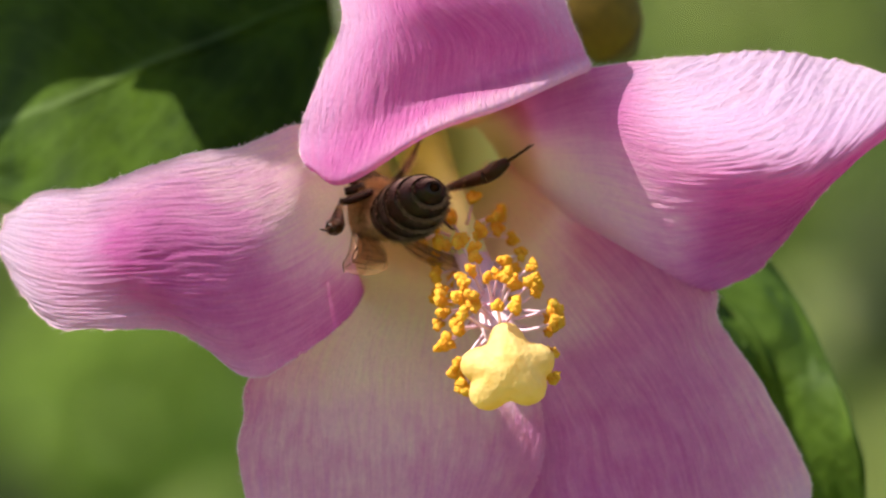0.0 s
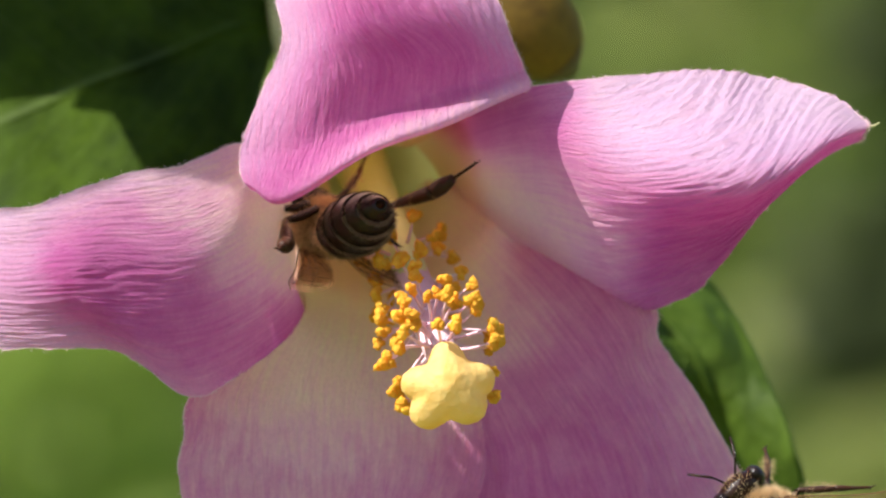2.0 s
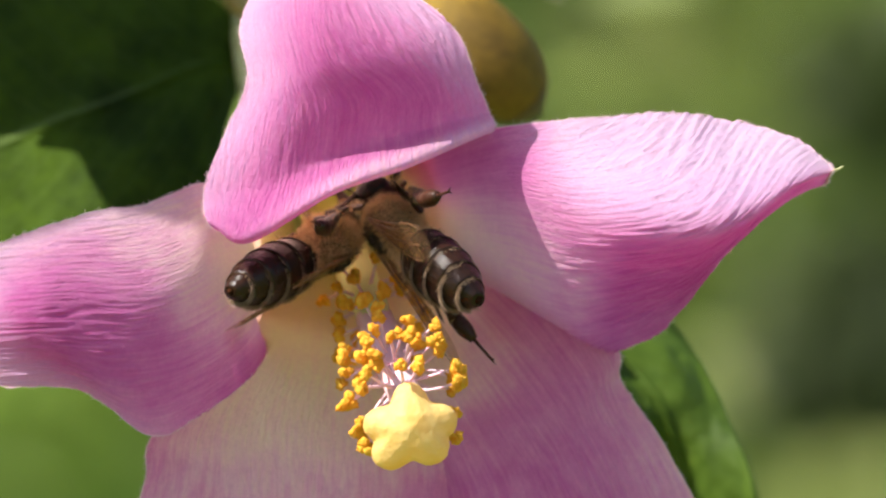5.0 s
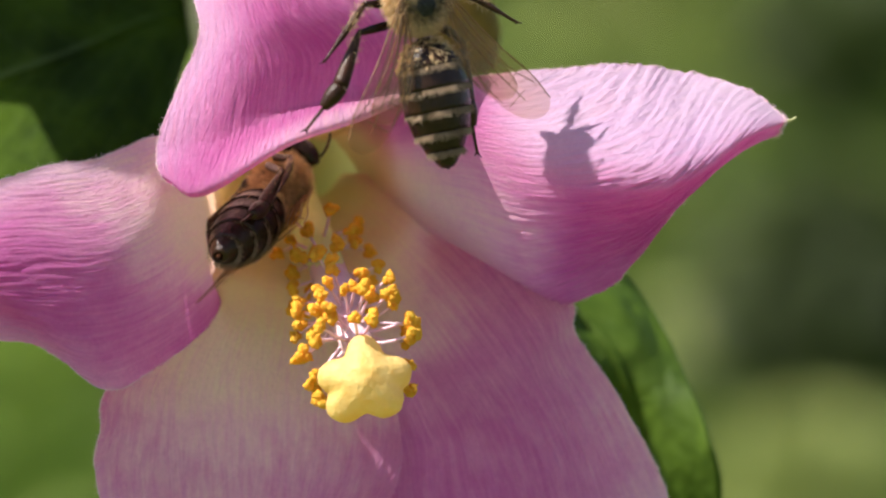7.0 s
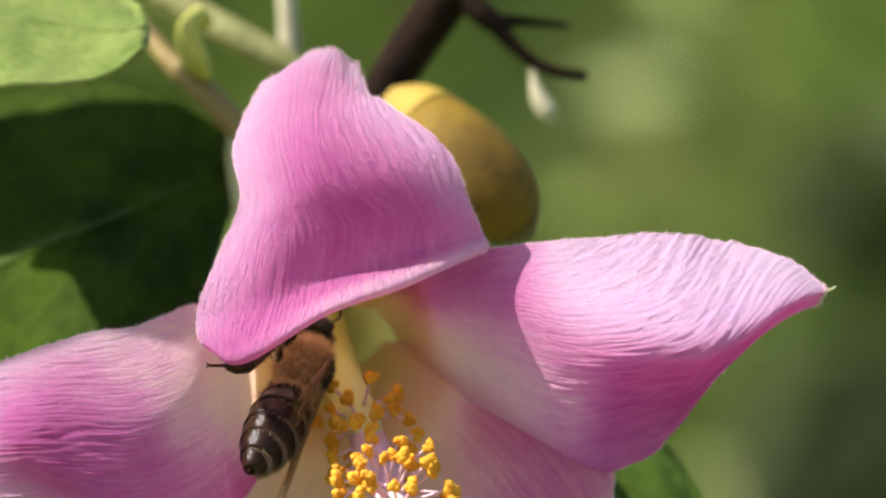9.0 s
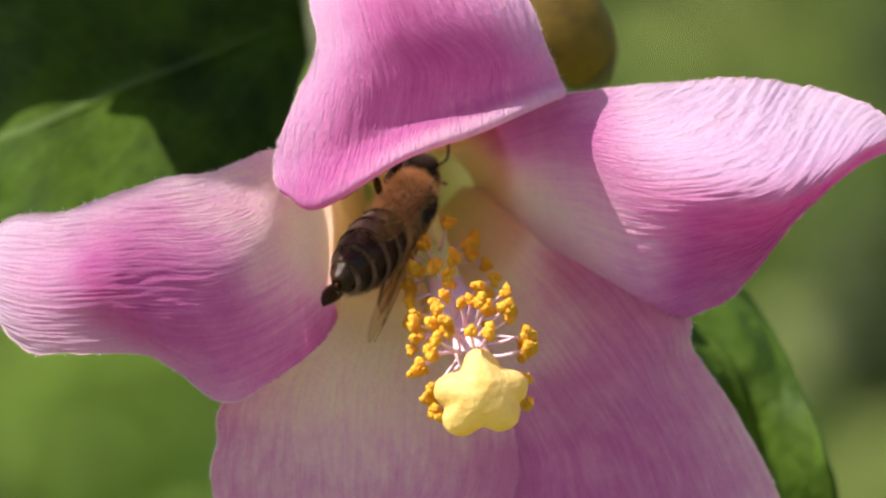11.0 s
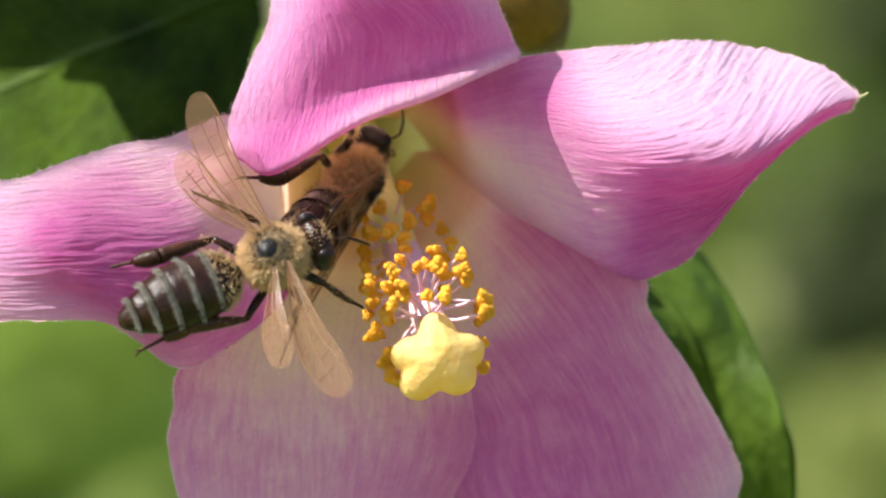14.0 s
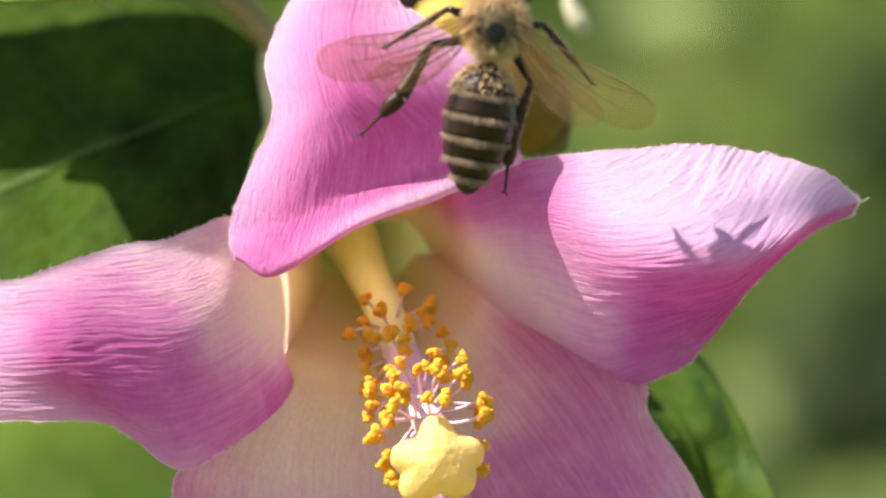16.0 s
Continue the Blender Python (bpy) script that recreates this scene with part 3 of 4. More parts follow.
    skin(part("calyx", bm, CALYX, fl, "greyish green cup-shaped calyx"), 0.4)
    bm = bmesh.new()
    tube(bm, [(-6.8, 29, 3.1), (-8.5, 31, 4.4), (-10.3, 33, 7.4), (-11.3, 36, 12.7)], [1.2, 0.8, 0.65, 0.6], 12, 24)
    part("stalk", bm, CALYX, fl, "pale downy flower stalk")
    return fl


def anther_mesh():
    """A burst anther: a kidney of loose pollen grains with a rough outline."""
    bm = bmesh.new()
    for x, y, z, r in ((-0.20, 0.0, 0.0, 0.27), (0.12, 0.20, 0.05, 0.23), (0.16, -0.20, -0.05, 0.24), (0.0, 0.0, 0.16, 0.22), (0.30, 0.02, 0.0, 0.17)):
        bmesh.ops.create_icosphere(bm, subdivisions=3, radius=r * MM, matrix=Matrix.Translation(Vector((x, y, z)) * MM))
    for v in bm.verts:
        v.co *= 1 + 0.28 * noise.noise(v.co * 6200) + 0.30 * abs(noise.noise(v.co * 15000)) + 0.10 * noise.noise(v.co * 40000)
    me = bpy.data.meshes.new("anther")
    bm.to_mesh(me)
    bm.free()
    me.materials.append(ANTHER)
    me.shade_smooth()
    return me


# ---- leaves, twigs and the bud behind ----
def leaf(ribs, mat, label, seed, thick=0.35, wave=0.5):
    g = loft(ribs, 60, 40)
    nrm = surface_normals(g)
    for i in range(60):
        for j in range(40):
            g[i, j] += nrm[i, j] * (wave * noise.noise((i * 0.07, j * 0.09, seed)) + 0.25 * wave * noise.noise((i * 0.3, j * 0.3, seed)))
    lf = thing("leaf", tuple(g[0, 20]), label, "leaf", "leaves of the shrub")
    skin(part("blade", sheet(g), mat, lf), thick)
    toward = np.array([(0.0, -0.16, 0.0)])
    part("midrib", tube(bmesh.new(), [tuple(p) for p in (g[2:56:6, 20] + toward)], [0.30, 0.22, 0.10], 8, 40), mat, lf, "raised midrib")
    for k in range(4):
        i = 10 + 10 * k
        for side in (1, -1):
            line = [g[i + 2 * q, 20 + side * (2 + 4 * q)] + toward[0] * 0.7 for q in range(4)]
            part("side_vein", tube(bmesh.new(), [tuple(p) for p in line], [0.10, 0.05], 6, 14), mat, lf)
    return lf


def build_shrub():
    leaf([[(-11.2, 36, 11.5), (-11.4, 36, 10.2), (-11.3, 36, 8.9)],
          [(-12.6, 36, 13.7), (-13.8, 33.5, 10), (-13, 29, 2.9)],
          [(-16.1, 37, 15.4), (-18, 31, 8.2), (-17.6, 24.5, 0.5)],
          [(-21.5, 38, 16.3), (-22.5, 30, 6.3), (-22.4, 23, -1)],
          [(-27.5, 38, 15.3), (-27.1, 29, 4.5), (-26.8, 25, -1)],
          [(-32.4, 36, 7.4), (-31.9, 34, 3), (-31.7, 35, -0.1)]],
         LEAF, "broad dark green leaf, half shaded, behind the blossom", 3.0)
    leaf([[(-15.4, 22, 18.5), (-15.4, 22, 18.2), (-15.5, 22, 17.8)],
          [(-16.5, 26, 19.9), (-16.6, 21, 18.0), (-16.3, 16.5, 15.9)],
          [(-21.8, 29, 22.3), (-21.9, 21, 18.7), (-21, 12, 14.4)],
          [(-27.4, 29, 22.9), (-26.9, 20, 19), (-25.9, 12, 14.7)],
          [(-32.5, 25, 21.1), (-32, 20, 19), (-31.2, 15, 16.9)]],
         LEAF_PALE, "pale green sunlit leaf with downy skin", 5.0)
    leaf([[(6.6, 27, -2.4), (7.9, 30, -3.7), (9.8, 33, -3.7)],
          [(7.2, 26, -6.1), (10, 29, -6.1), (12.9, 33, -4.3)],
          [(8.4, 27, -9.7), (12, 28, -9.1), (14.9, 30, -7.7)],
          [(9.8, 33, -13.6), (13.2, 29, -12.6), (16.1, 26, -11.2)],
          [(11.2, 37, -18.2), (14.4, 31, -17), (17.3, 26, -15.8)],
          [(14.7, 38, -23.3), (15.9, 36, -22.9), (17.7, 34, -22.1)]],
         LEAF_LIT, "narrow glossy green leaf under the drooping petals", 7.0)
    # two added leaves out of view, up towards the sun, that only throw shade
    leaf([[(-25, 25, 29.1), (-25, 25, 28.8), (-25, 25, 28.5)],
          [(-30.8, 25, 42.5), (-30.8, 25, 29.1), (-30.8, 25, 22.8)],
          [(-37.8, 25, 51.6), (-37.8, 25, 32.8), (-37.7, 25, 22.9)],
          [(-48.1, 25, 53.7), (-48.1, 25, 36.1), (-46.8, 25, 21.7)],
          [(-61.7, 25, 49.7), (-62, 25, 37.6), (-60.2, 25, 29.4)]],
         LEAF, "broad green leaf added out of view to cast shade", 9.0)
    # the second, rounder unseen shade caster
    leaf([[(-26.4, 24, 24.8), (-26.4, 24, 24.5), (-26.4, 24, 24.2)],
          [(-28, 24, 27.2), (-28.3, 24, 24.5), (-28.3, 24, 21.5)],
          [(-31.6, 24, 27.8), (-31.6, 24, 24.2), (-31.4, 24, 20.3)],
          [(-35.2, 24, 27.2), (-35.2, 24, 24.5), (-34.9, 24, 21.3)],
          [(-36.4, 24, 25.1), (-36.6, 24, 24.5), (-36.4, 24, 23.9)]],
         LEAF, "round green leaf added out of view to cast shade", 12.0)
    # added leaf, never in view: blocks the sun from the drooping left petal
    leaf([[(-50.6, -8.2, 52.0), (-50.6, -7.7, 52.2), (-50.6, -7.2, 52.0)],
          [(-52.3, -10.3, 52.0), (-52.3, -8.2, 52.2), (-52.3, -5.4, 52.0)],
          [(-54.5, -11.9, 52.0), (-54.5, -8.7, 52.2), (-54.5, -4.2, 52.0)],
          [(-56.5, -12.3, 52.0), (-56.5, -9.2, 52.2), (-56.5, -4.7, 52.0)],
          [(-58.5, -12.8, 52.0), (-58.5, -9.7, 52.2), (-58.5, -6.2, 52.0)],
          [(-60.5, -13.7, 52.0), (-60.5, -10.2, 52.2), (-60.5, -7.2, 52.0)],
          [(-63.0, -14.8, 52.0), (-63.0, -11.2, 52.2), (-63.0, -7.7, 52.0)],
          [(-65.5, -15.2, 52.0), (-65.5, -11.8, 52.2), (-65.5, -8.7, 52.0)],
          [(-67.5, -13.3, 52.0), (-67.5, -12.4, 52.2), (-67.5, -10.7, 52.0)],
          [(-68.5, -12.2, 52.0), (-68.5, -12.0, 52.2), (-68.5, -11.8, 52.0)]],
         LEAF, "small green leaf added out of view to shade the lower petal", 15.0)
    # bud
    bd = thing("bud", (-2.2, 34, 14.2), "plump yellow-olive flower bud with brown tip", "bud")
    bud_line = spline([(-2.5, 34, 14.7), (-0.8, 33, 13.7), (1.5, 31, 11.3), (3.7, 31, 8.9), (5.1, 32, 7.4)], 41)
    bud_girth = spline([(1.0, 0, 0), (2.0, 0, 0), (2.7, 0, 0), (2.4, 0, 0), (0.5, 0, 0)], 41)[:, 0]
    for name, a, b, swell, mat, label in (("bud_body", 0, 40, 0.0, BUD, ""), ("bud_cup", 0, 13, 0.10, BUD_CUP, "bright yellow cup at the foot of the bud"),
                                          ("bud_tip", 33, 40, 0.06, BUD_TIP, "withered brown tip")):
        part(name, tube(bmesh.new(), [tuple(p) for p in bud_line[a:b + 1:2 if b - a > 10 else 1]], list(bud_girth[a:b + 1:2 if b - a > 10 else 1] + swell), 28, b - a + 1), mat, bd, label)
    # branches
    br = thing("branch", (-16.8, 45, 21.8), "grey-green shrub branch with a tiny folded leaf", "branch")
    part("limb", tube(bmesh.new(), [(-18.5, 46, 23.1), (-14.2, 45, 20.5), (-10.6, 44, 18.5), (-7.4, 44, 16.5), (-4.3, 46, 12.8)], [1.0, 1.0, 0.95, 0.9, 0.9], 14, 40), STEM_GREEN, br)
    part("shoot", tube(bmesh.new(), [(-16.5, 38, 19.4), (-14.8, 37, 17.2), (-12.6, 36, 15.2), (-10.7, 36, 13)], [0.45, 0.6, 0.75, 0.8], 12, 30), SHOOT, br, "brownish young shoot")
    part("side_stem", tube(bmesh.new(), [(-8.8, 46, 23.8), (-8.5, 46, 20.5), (-8.3, 46, 17.3)], [0.55, 0.6, 0.7], 12, 16), HUSK, br)
    g = loft([[(-12.9, 36, 16.2), (-12.8, 35, 16.2), (-12.7, 36, 16.2)], [(-14, 36, 17.1), (-13.1, 34, 17.3), (-12.8, 36, 17.3)],
              [(-14.2, 36, 19), (-13.5, 34, 18.9), (-13.2, 36, 18.6)], [(-13.2, 36, 20.1), (-12.8, 35, 19.9), (-12.5, 36, 19.5)]], 24, 14)
    skin(part("leaflet", sheet(g), LEAFLET, br, "folded yellow-green young leaf"), 0.4)
    tw = thing("twig", (0.9, 42, 21.9), "dark brown bare forked twig", "branch")
    part("limb", tube(bmesh.new(), [(2.8, 42, 24.7), (0.6, 42, 21.2), (-1.8, 42, 17.6), (-3.6, 42, 14.8), (-5.5, 42, 12)], [1.6, 1.45, 1.35, 1.2, 1.1], 14, 36), BARK_DARK, tw)
    part("fork", tube(bmesh.new(), [(0.9, 42, 21.9), (2.5, 41, 20.2), (3.5, 41, 19.4)], [0.7, 0.75, 0.65], 12, 14), BARK_DARK, tw)
    part("fork", tube(bmesh.new(), [(3.1, 41, 19.9), (4.4, 41, 18.3), (6.2, 41, 17), (8.6, 41, 16.5)], [0.6, 0.45, 0.35, 0.3], 10, 24), BARK_DARK, tw)
    part("fork", tube(bmesh.new(), [(3.1, 41, 19.7), (5.1, 42, 19.7), (7.5, 43, 19.5)], [0.5, 0.3, 0.2], 10, 16), BARK_DARK, tw)
    part("seed_husk", tube(bmesh.new(), [(5.4, 41, 16.9), (5.8, 41, 15.4), (6.3, 41, 14.5), (6.6, 41, 13.9)], [0.12, 0.5, 0.6, 0.2], 10, 20), HUSK, tw, "small pale hanging husk")


# ---- honey bees: head towards +x, back towards +z, the waist at the origin ----
def chitin(name, dark, light, rough):
    m = mottled(name, dark, light, 900, rough, 0.25, bump_scale=6000)
    m.node_tree.nodes["Principled BSDF"].inputs["Specular IOR Level"].default_value = 0.2
    return m


CHITIN = chitin("chitin_black", (0.010, 0.004, 0.002), (0.028, 0.011, 0.005), 0.22)
CHITIN_RED = chitin("chitin_brown", (0.018, 0.006, 0.003), (0.05, 0.017, 0.006), 0.34)
MARGIN = chitin("plate_margin", (0.05, 0.026, 0.010), (0.10, 0.055, 0.022), 0.5)
DISC = chitin("chitin_grey", (0.012, 0.011, 0.011), (0.035, 0.032, 0.03), 0.3)
EYE_BLACK = chitin("eye_black", (0.006, 0.004, 0.004), (0.02, 0.013, 0.011), 0.18)
FUR_TAN = mottled("fur_tan", (0.48, 0.30, 0.13), (0.72, 0.53, 0.31), 800, 0.8, translucent=0.3)
FUR_SKIN = mottled("fur_skin", (0.13, 0.08, 0.035), (0.26, 0.17, 0.08), 900, 0.8, 0.4)
FUR_BAND = mottled("fur_band", (0.20, 0.125, 0.075), (0.40, 0.28, 0.18), 800, 0.8, translucent=0.2)
FUR_GREY = mottled("fur_grey", (0.20, 0.18, 0.15), (0.42, 0.38, 0.32), 800, 0.8, translucent=0.2)
VEIN = mottled("wing_vein", (0.10, 0.045, 0.015), (0.20, 0.09, 0.03), 900, 0.4)


def wing_material():
    m, n, l, b = material("wing_membrane", 0.36)
    b.inputs["Base Color"].default_value = (0.30, 0.17, 0.085, 1)
    b.inputs["Specular IOR Level"].default_value = 0.55
    t = noise_tex(n, l, 1500, 3)
    bp = n.new("ShaderNodeBump")
    bp.inputs["Strength"].default_value = 0.3
    bp.inputs["Distance"].default_value = 0.0001
    l.new(t.outputs["Fac"], bp.inputs["Height"])
    l.new(bp.outputs["Normal"], b.inputs["Normal"])
    tr = n.new("ShaderNodeBsdfTransparent")
    tr.inputs["Color"].default_value = (0.93, 0.86, 0.76, 1)
    ms = n.new("ShaderNodeMixShader")
    ms.inputs["Fac"].default_value = 0.2
    l.new(tr.outputs["BSDF"], ms.inputs[1])
    l.new(b.outputs["BSDF"], ms.inputs[2])
    l.new(ms.outputs["Shader"], n["Material Output"].inputs["Surface"])
    return m


WING = wing_material()
BELLY = [(0.0, 0.36), (0.08, 1.10), (0.22, 1.64), (0.40, 1.82), (0.58, 1.72), (0.74, 1.40), (0.88, 0.86), (0.96, 0.44), (1.0, 0.10)]


def girth(s):
    return float(np.interp(s, [a for a, _ in BELLY], [b for _, b in BELLY]))


def ring(bm, s0, s1, lift0, lift1, sides=32, steps=6, close=False):
    """A band of the abdomen between two stations along it."""
    loops = []
    for k in range(steps + 1):
        f = k / steps
        s = s0 + (s1 - s0) * f
        r = girth(s) + lift0 + (lift1 - lift0) * f
        droop = -0.35 * s * s
        loops.append([bm.verts.new(place((-7.0 * s, r * math.sin(a), r * 0.86 * math.cos(a) + droop)))
                      for a in (2 * math.pi * q / sides for q in range(sides))])
    for a, b in zip(loops, loops[1:]):
        for q in range(sides):
            bm.faces.new((a[q], b[q], b[(q + 1) % sides], a[(q + 1) % sides]))
    if close:
        bm.faces.new(loops[-1])
        bm.faces.new(loops[0][::-1])
    return bm


def ball(bm, c, r, sub=3):
    bmesh.ops.create_icosphere(bm, subdivisions=sub, radius=MM, matrix=Matrix.Translation(place(c)) @ Matrix.Diagonal((*r, 1)))
    return bm


def on_ball(c, r, count, rng, keep):
    out = []
    while len(out) < count:
        d = rng.normal(size=3)
        d /= np.linalg.norm(d)
        if keep(d):
            nrm = d / np.array(r)
            out.append((np.array(c) + d * np.array(r), nrm / np.linalg.norm(nrm)))
    return out


def wing(bee, side, length, width, hinge, name):
    """A veined membrane that points backwards at rest."""
    rim = [(0.0, 0.0), (0.12, 0.10), (0.45, 0.30), (0.72, 0.55), (0.92, 0.62), (1.0, 0.42), (0.98, 0.12), (0.86, -0.16), (0.62, -0.36), (0.35, -0.34), (0.14, -0.18)]
    pts = spline([(-a * length, side * b * width, 0) for a, b in rim + rim[:1]], 60)[:-1]
    bm = bmesh.new()
    h = np.array(hinge)
    c = bm.verts.new(place(h + (-0.55 * length, side * 0.06 * width, 0.12)))
    vs = [bm.verts.new(place(h + p + (0, 0, 0.1 * math.sin(p[0])))) for p in pts]
    for a, b in zip(vs, vs[1:] + vs[:1]):
        bm.faces.new((c, a, b))
    w = part(name, bm, WING, bee, "clear amber-veined wing", at=place(h))
    bm = bmesh.new()
    def run(*q):
        tube(bm, [h + (-a * length, side * b * width, 0.03) for a, b in q], [0.042, 0.024], 5, 10, cap=False)
    run((0.0, 0.02), (0.45, 0.29), (0.74, 0.55), (0.93, 0.61))
    run((0.0, 0.0), (0.35, 0.10), (0.62, 0.26), (0.80, 0.52))
    run((0.0, -0.02), (0.30, -0.06), (0.60, 0.02), (0.86, 0.20))
    run((0.02, -0.04), (0.28, -0.22), (0.60, -0.30), (0.80, -0.18))
    for a, b in (((0.38, 0.12), (0.42, -0.26)), ((0.56, 0.20), (0.58, 0.02)), ((0.68, 0.34), (0.72, 0.08)), ((0.62, 0.03), (0.64, -0.30)), ((0.80, 0.30), (0.84, -0.12))):
        tube(bm, [h + (-a[0] * length, side * a[1] * width, 0.03), h + (-b[0] * length, side * b[1] * width, 0.03)], [0.02], 5, 4, cap=False)
    part("vein_net", bm, VEIN, w)
    return w


def leg(bee, side, name, pts, hind, rng):
    """Femur, tibia and tarsus; the hind shin is broad and flat."""
    p = [np.array((a, side * b, c)) for a, b, c in pts]
    bm = bmesh.new()
    tube(bm, [p[0], (p[0] + p[1]) / 2 + (0, 0, 0.1), p[1]], [0.22, 0.25, 0.17], 10, 10)
    lg = part(name, bm, CHITIN, bee)
    bm = bmesh.new()
    tube(bm, [p[1], (p[1] * 0.45 + p[2] * 0.55), p[2]], [0.15, 0.36 if hind else 0.20, 0.44 if hind else 0.17], 10, 12)
    part("tibia", bm, CHITIN_RED, lg)
    bm = bmesh.new()
    q = p[2] + (p[3] - p[2]) * 0.5
    tube(bm, [p[2], p[2] * 0.5 + q * 0.5, q], [0.44 if hind else 0.18, 0.46 if hind else 0.16, 0.26 if hind else 0.11], 10, 10)
    tube(bm, [q, q * 0.5 + p[3] * 0.5, p[3]], [0.11, 0.09, 0.08], 8, 8)
    for e in (-0.5, 0.5):
        tube(bm, [p[3], p[3] + (p[3] - q) * 0.18 + (0, e * 0.4, -0.05)], [0.07, 0.02], 6, 4)
    part("tarsus", bm, CHITIN_RED, lg)
    roots = []
    for _ in range(170):
        f = rng.uniform(0, 1)
        d = rng.normal(size=3); d /= np.linalg.norm(d)
        roots.append((p[1] + (p[2] - p[1]) * f + d * 0.25, d))
    hairs("bristles", roots, 0.36, FUR_TAN, lg, rng, width=0.014)
    return lg


def make_bee(label, bands, band_fur):
    """bands: how far the pale hair bands of the abdomen reach."""
    rng = np.random.default_rng(21)
    bee = thing("honey_bee", (0, 0, 0), label, "bee", "bees at the blossom")
    # abdomen with overlapping plates
    ab = part("abdomen", ring(bmesh.new(), 0.0, 1.0, -0.10, -0.04, 32, 24, True), CHITIN_RED, bee)
    edges = [0.03, 0.20, 0.37, 0.54, 0.70, 0.84, 0.985]
    for a, b in zip(edges, edges[1:]):
        bm = ring(bmesh.new(), a, b + 0.025 * (b < 0.9), -0.02, 0.06, 36, 6)
        skin(part("plate", bm, CHITIN, ab, "glossy black-brown plate"), 0.05)
    for a in edges[1:6]:
        part("plate_edge", ring(bmesh.new(), a + 0.020, a + 0.029, 0.046, 0.052, 36, 2), MARGIN, ab, "thin tan plate margin")
    for a, width in zip(edges[1:6], bands):
        roots = []
        for _ in range(int(400 + 16000 * width)):
            s = a + rng.uniform(0.015, width + 0.02)
            t = rng.normal(0, 0.75)
            r = girth(s) + 0.03
            roots.append(((-7.0 * s, r * math.sin(t), r * 0.86 * math.cos(t) - 0.35 * s * s), (0.0, math.sin(t), math.cos(t))))
        hairs("hair_band", roots, 0.32, band_fur, ab, rng, (-1.6, 0, 0), 0.016)
    roots = []
    for _ in range(700):
        s, t = rng.uniform(0.02, 0.22), rng.uniform(0, 2 * math.pi)
        r = girth(s) + 0.02
        roots.append(((-7.0 * s, r * math.sin(t), r * 0.86 * math.cos(t) - 0.35 * s * s), (0.2, math.sin(t), math.cos(t))))
    hairs("fur", roots, 0.42, FUR_TAN, ab, rng, (-0.4, 0, 0), 0.035)
    # thorax
    c, r = (1.90, 0, 0.05), (1.65, 1.50, 1.44)
    th = part("thorax", ball(bmesh.new(), c, r), FUR_SKIN, bee)
    part("thorax_disc", ball(bmesh.new(), (1.72, 0, 0.42), (1.10, 1.04, 1.11)), DISC, th, "grey-black bare patch")
    hairs("dark_fur", on_ball(c, r, 900, rng, lambda d: d[2] > 0.62 and d[0] < 0.5), 0.26, DISC, th, rng, (-0.3, 0, 0), 0.016)
    hairs("fur", on_ball(c, r, 6800, rng, lambda d: d[2] < 0.70 + rng.uniform(0, 0.16)), 0.50, FUR_TAN, th, rng, (-0.35, 0, 0), 0.017)
    # head
    c, r = (4.30, 0, -0.35), (0.80, 1.50, 1.25)
    hd = part("head", ball(bmesh.new(), c, r), CHITIN, bee)
    for side in (1, -1):
        part("eye", ball(bmesh.new(), (4.30, 1.15 * side, -0.20), (0.62, 0.50, 0.98)), EYE_BLACK, hd, "glossy black eye")
        part("antenna", tube(bmesh.new(), [(4.95, 0.30 * side, 0.0), (5.5, 0.75 * side, 0.65), (5.7, 0.9 * side, 0.72), (6.2, 1.25 * side, 0.55), (6.7, 1.55 * side, 0.2)],
                             [0.07, 0.06, 0.08, 0.08, 0.06], 8, 24), CHITIN, hd)
    part("mouthparts", tube(bmesh.new(), [(4.7, 0, -1.2), (4.9, 0, -1.75), (4.8, 0, -2.4)], [0.45, 0.32, 0.12], 10, 12), CHITIN_RED, hd)
    hairs("fur", on_ball(c, r, 420, rng, lambda d: abs(d[1]) < 0.5), 0.24, FUR_TAN, hd, rng, (0.1, 0, 0.1), 0.014)
    # legs
    for side in (1, -1):
        leg(bee, side, "fore_leg", [(2.9, 0.8, -1.2), (4.0, 1.9, -1.5), (4.7, 2.7, -2.2), (5.5, 3.3, -2.9)], False, rng)
        leg(bee, side, "middle_leg", [(2.0, 0.9, -1.35), (2.3, 2.5, -0.9), (1.0, 4.0, -0.6), (-0.2, 5.4, -0.5)], False, rng)
        leg(bee, side, "hind_leg", [(1.0, 0.9, -1.35), (0.0, 2.9, -0.9), (-3.0, 3.5, -0.5), (-5.5, 4.7, -1.0)], True, rng)
    for side in (1, -1):
        wing(bee, side, 8.4, 2.9, (2.2, 1.15 * side, 1.25), "fore_wing")
        wing(bee, side, 6.0, 2.3, (1.5, 1.10 * side, 1.10), "hind_wing")
    return bee


def stand(at, ahead, back):
    """The pose of a bee with its waist at a spot, its head pointing ahead and its back turned the given way."""
    f = Vector(ahead).normalized()
    u = Vector(back)
    u = (u - f * u.dot(f)).normalized()
    m = Matrix((f, u.cross(f), u)).transposed().to_4x4()
    m.translation = place(at)
    return m


def key_wings(bee, rows):
    """rows: seconds, outward swing and lift of the wings in degrees."""
    for w in bee.children:
        if "wing" not in w.name:
            continue
        side = 1 if w.location.y > 0 else -1
        hind = 0.8 if "hind" in w.name else 1.0
        spot = w.location.copy()
        walk(w, [(t, Matrix.Translation(spot) @ pose(0, 0, 0, side * lift, 0, -side * swing * hind)) for t, swing, lift in rows])


def key_abdomen(bee, rows):
    for a in bee.children:
        if a.name.startswith("abdomen"):
            walk(a, [(t, pose(0, 0, 0, 0, bow, 0)) for t, bow in rows])


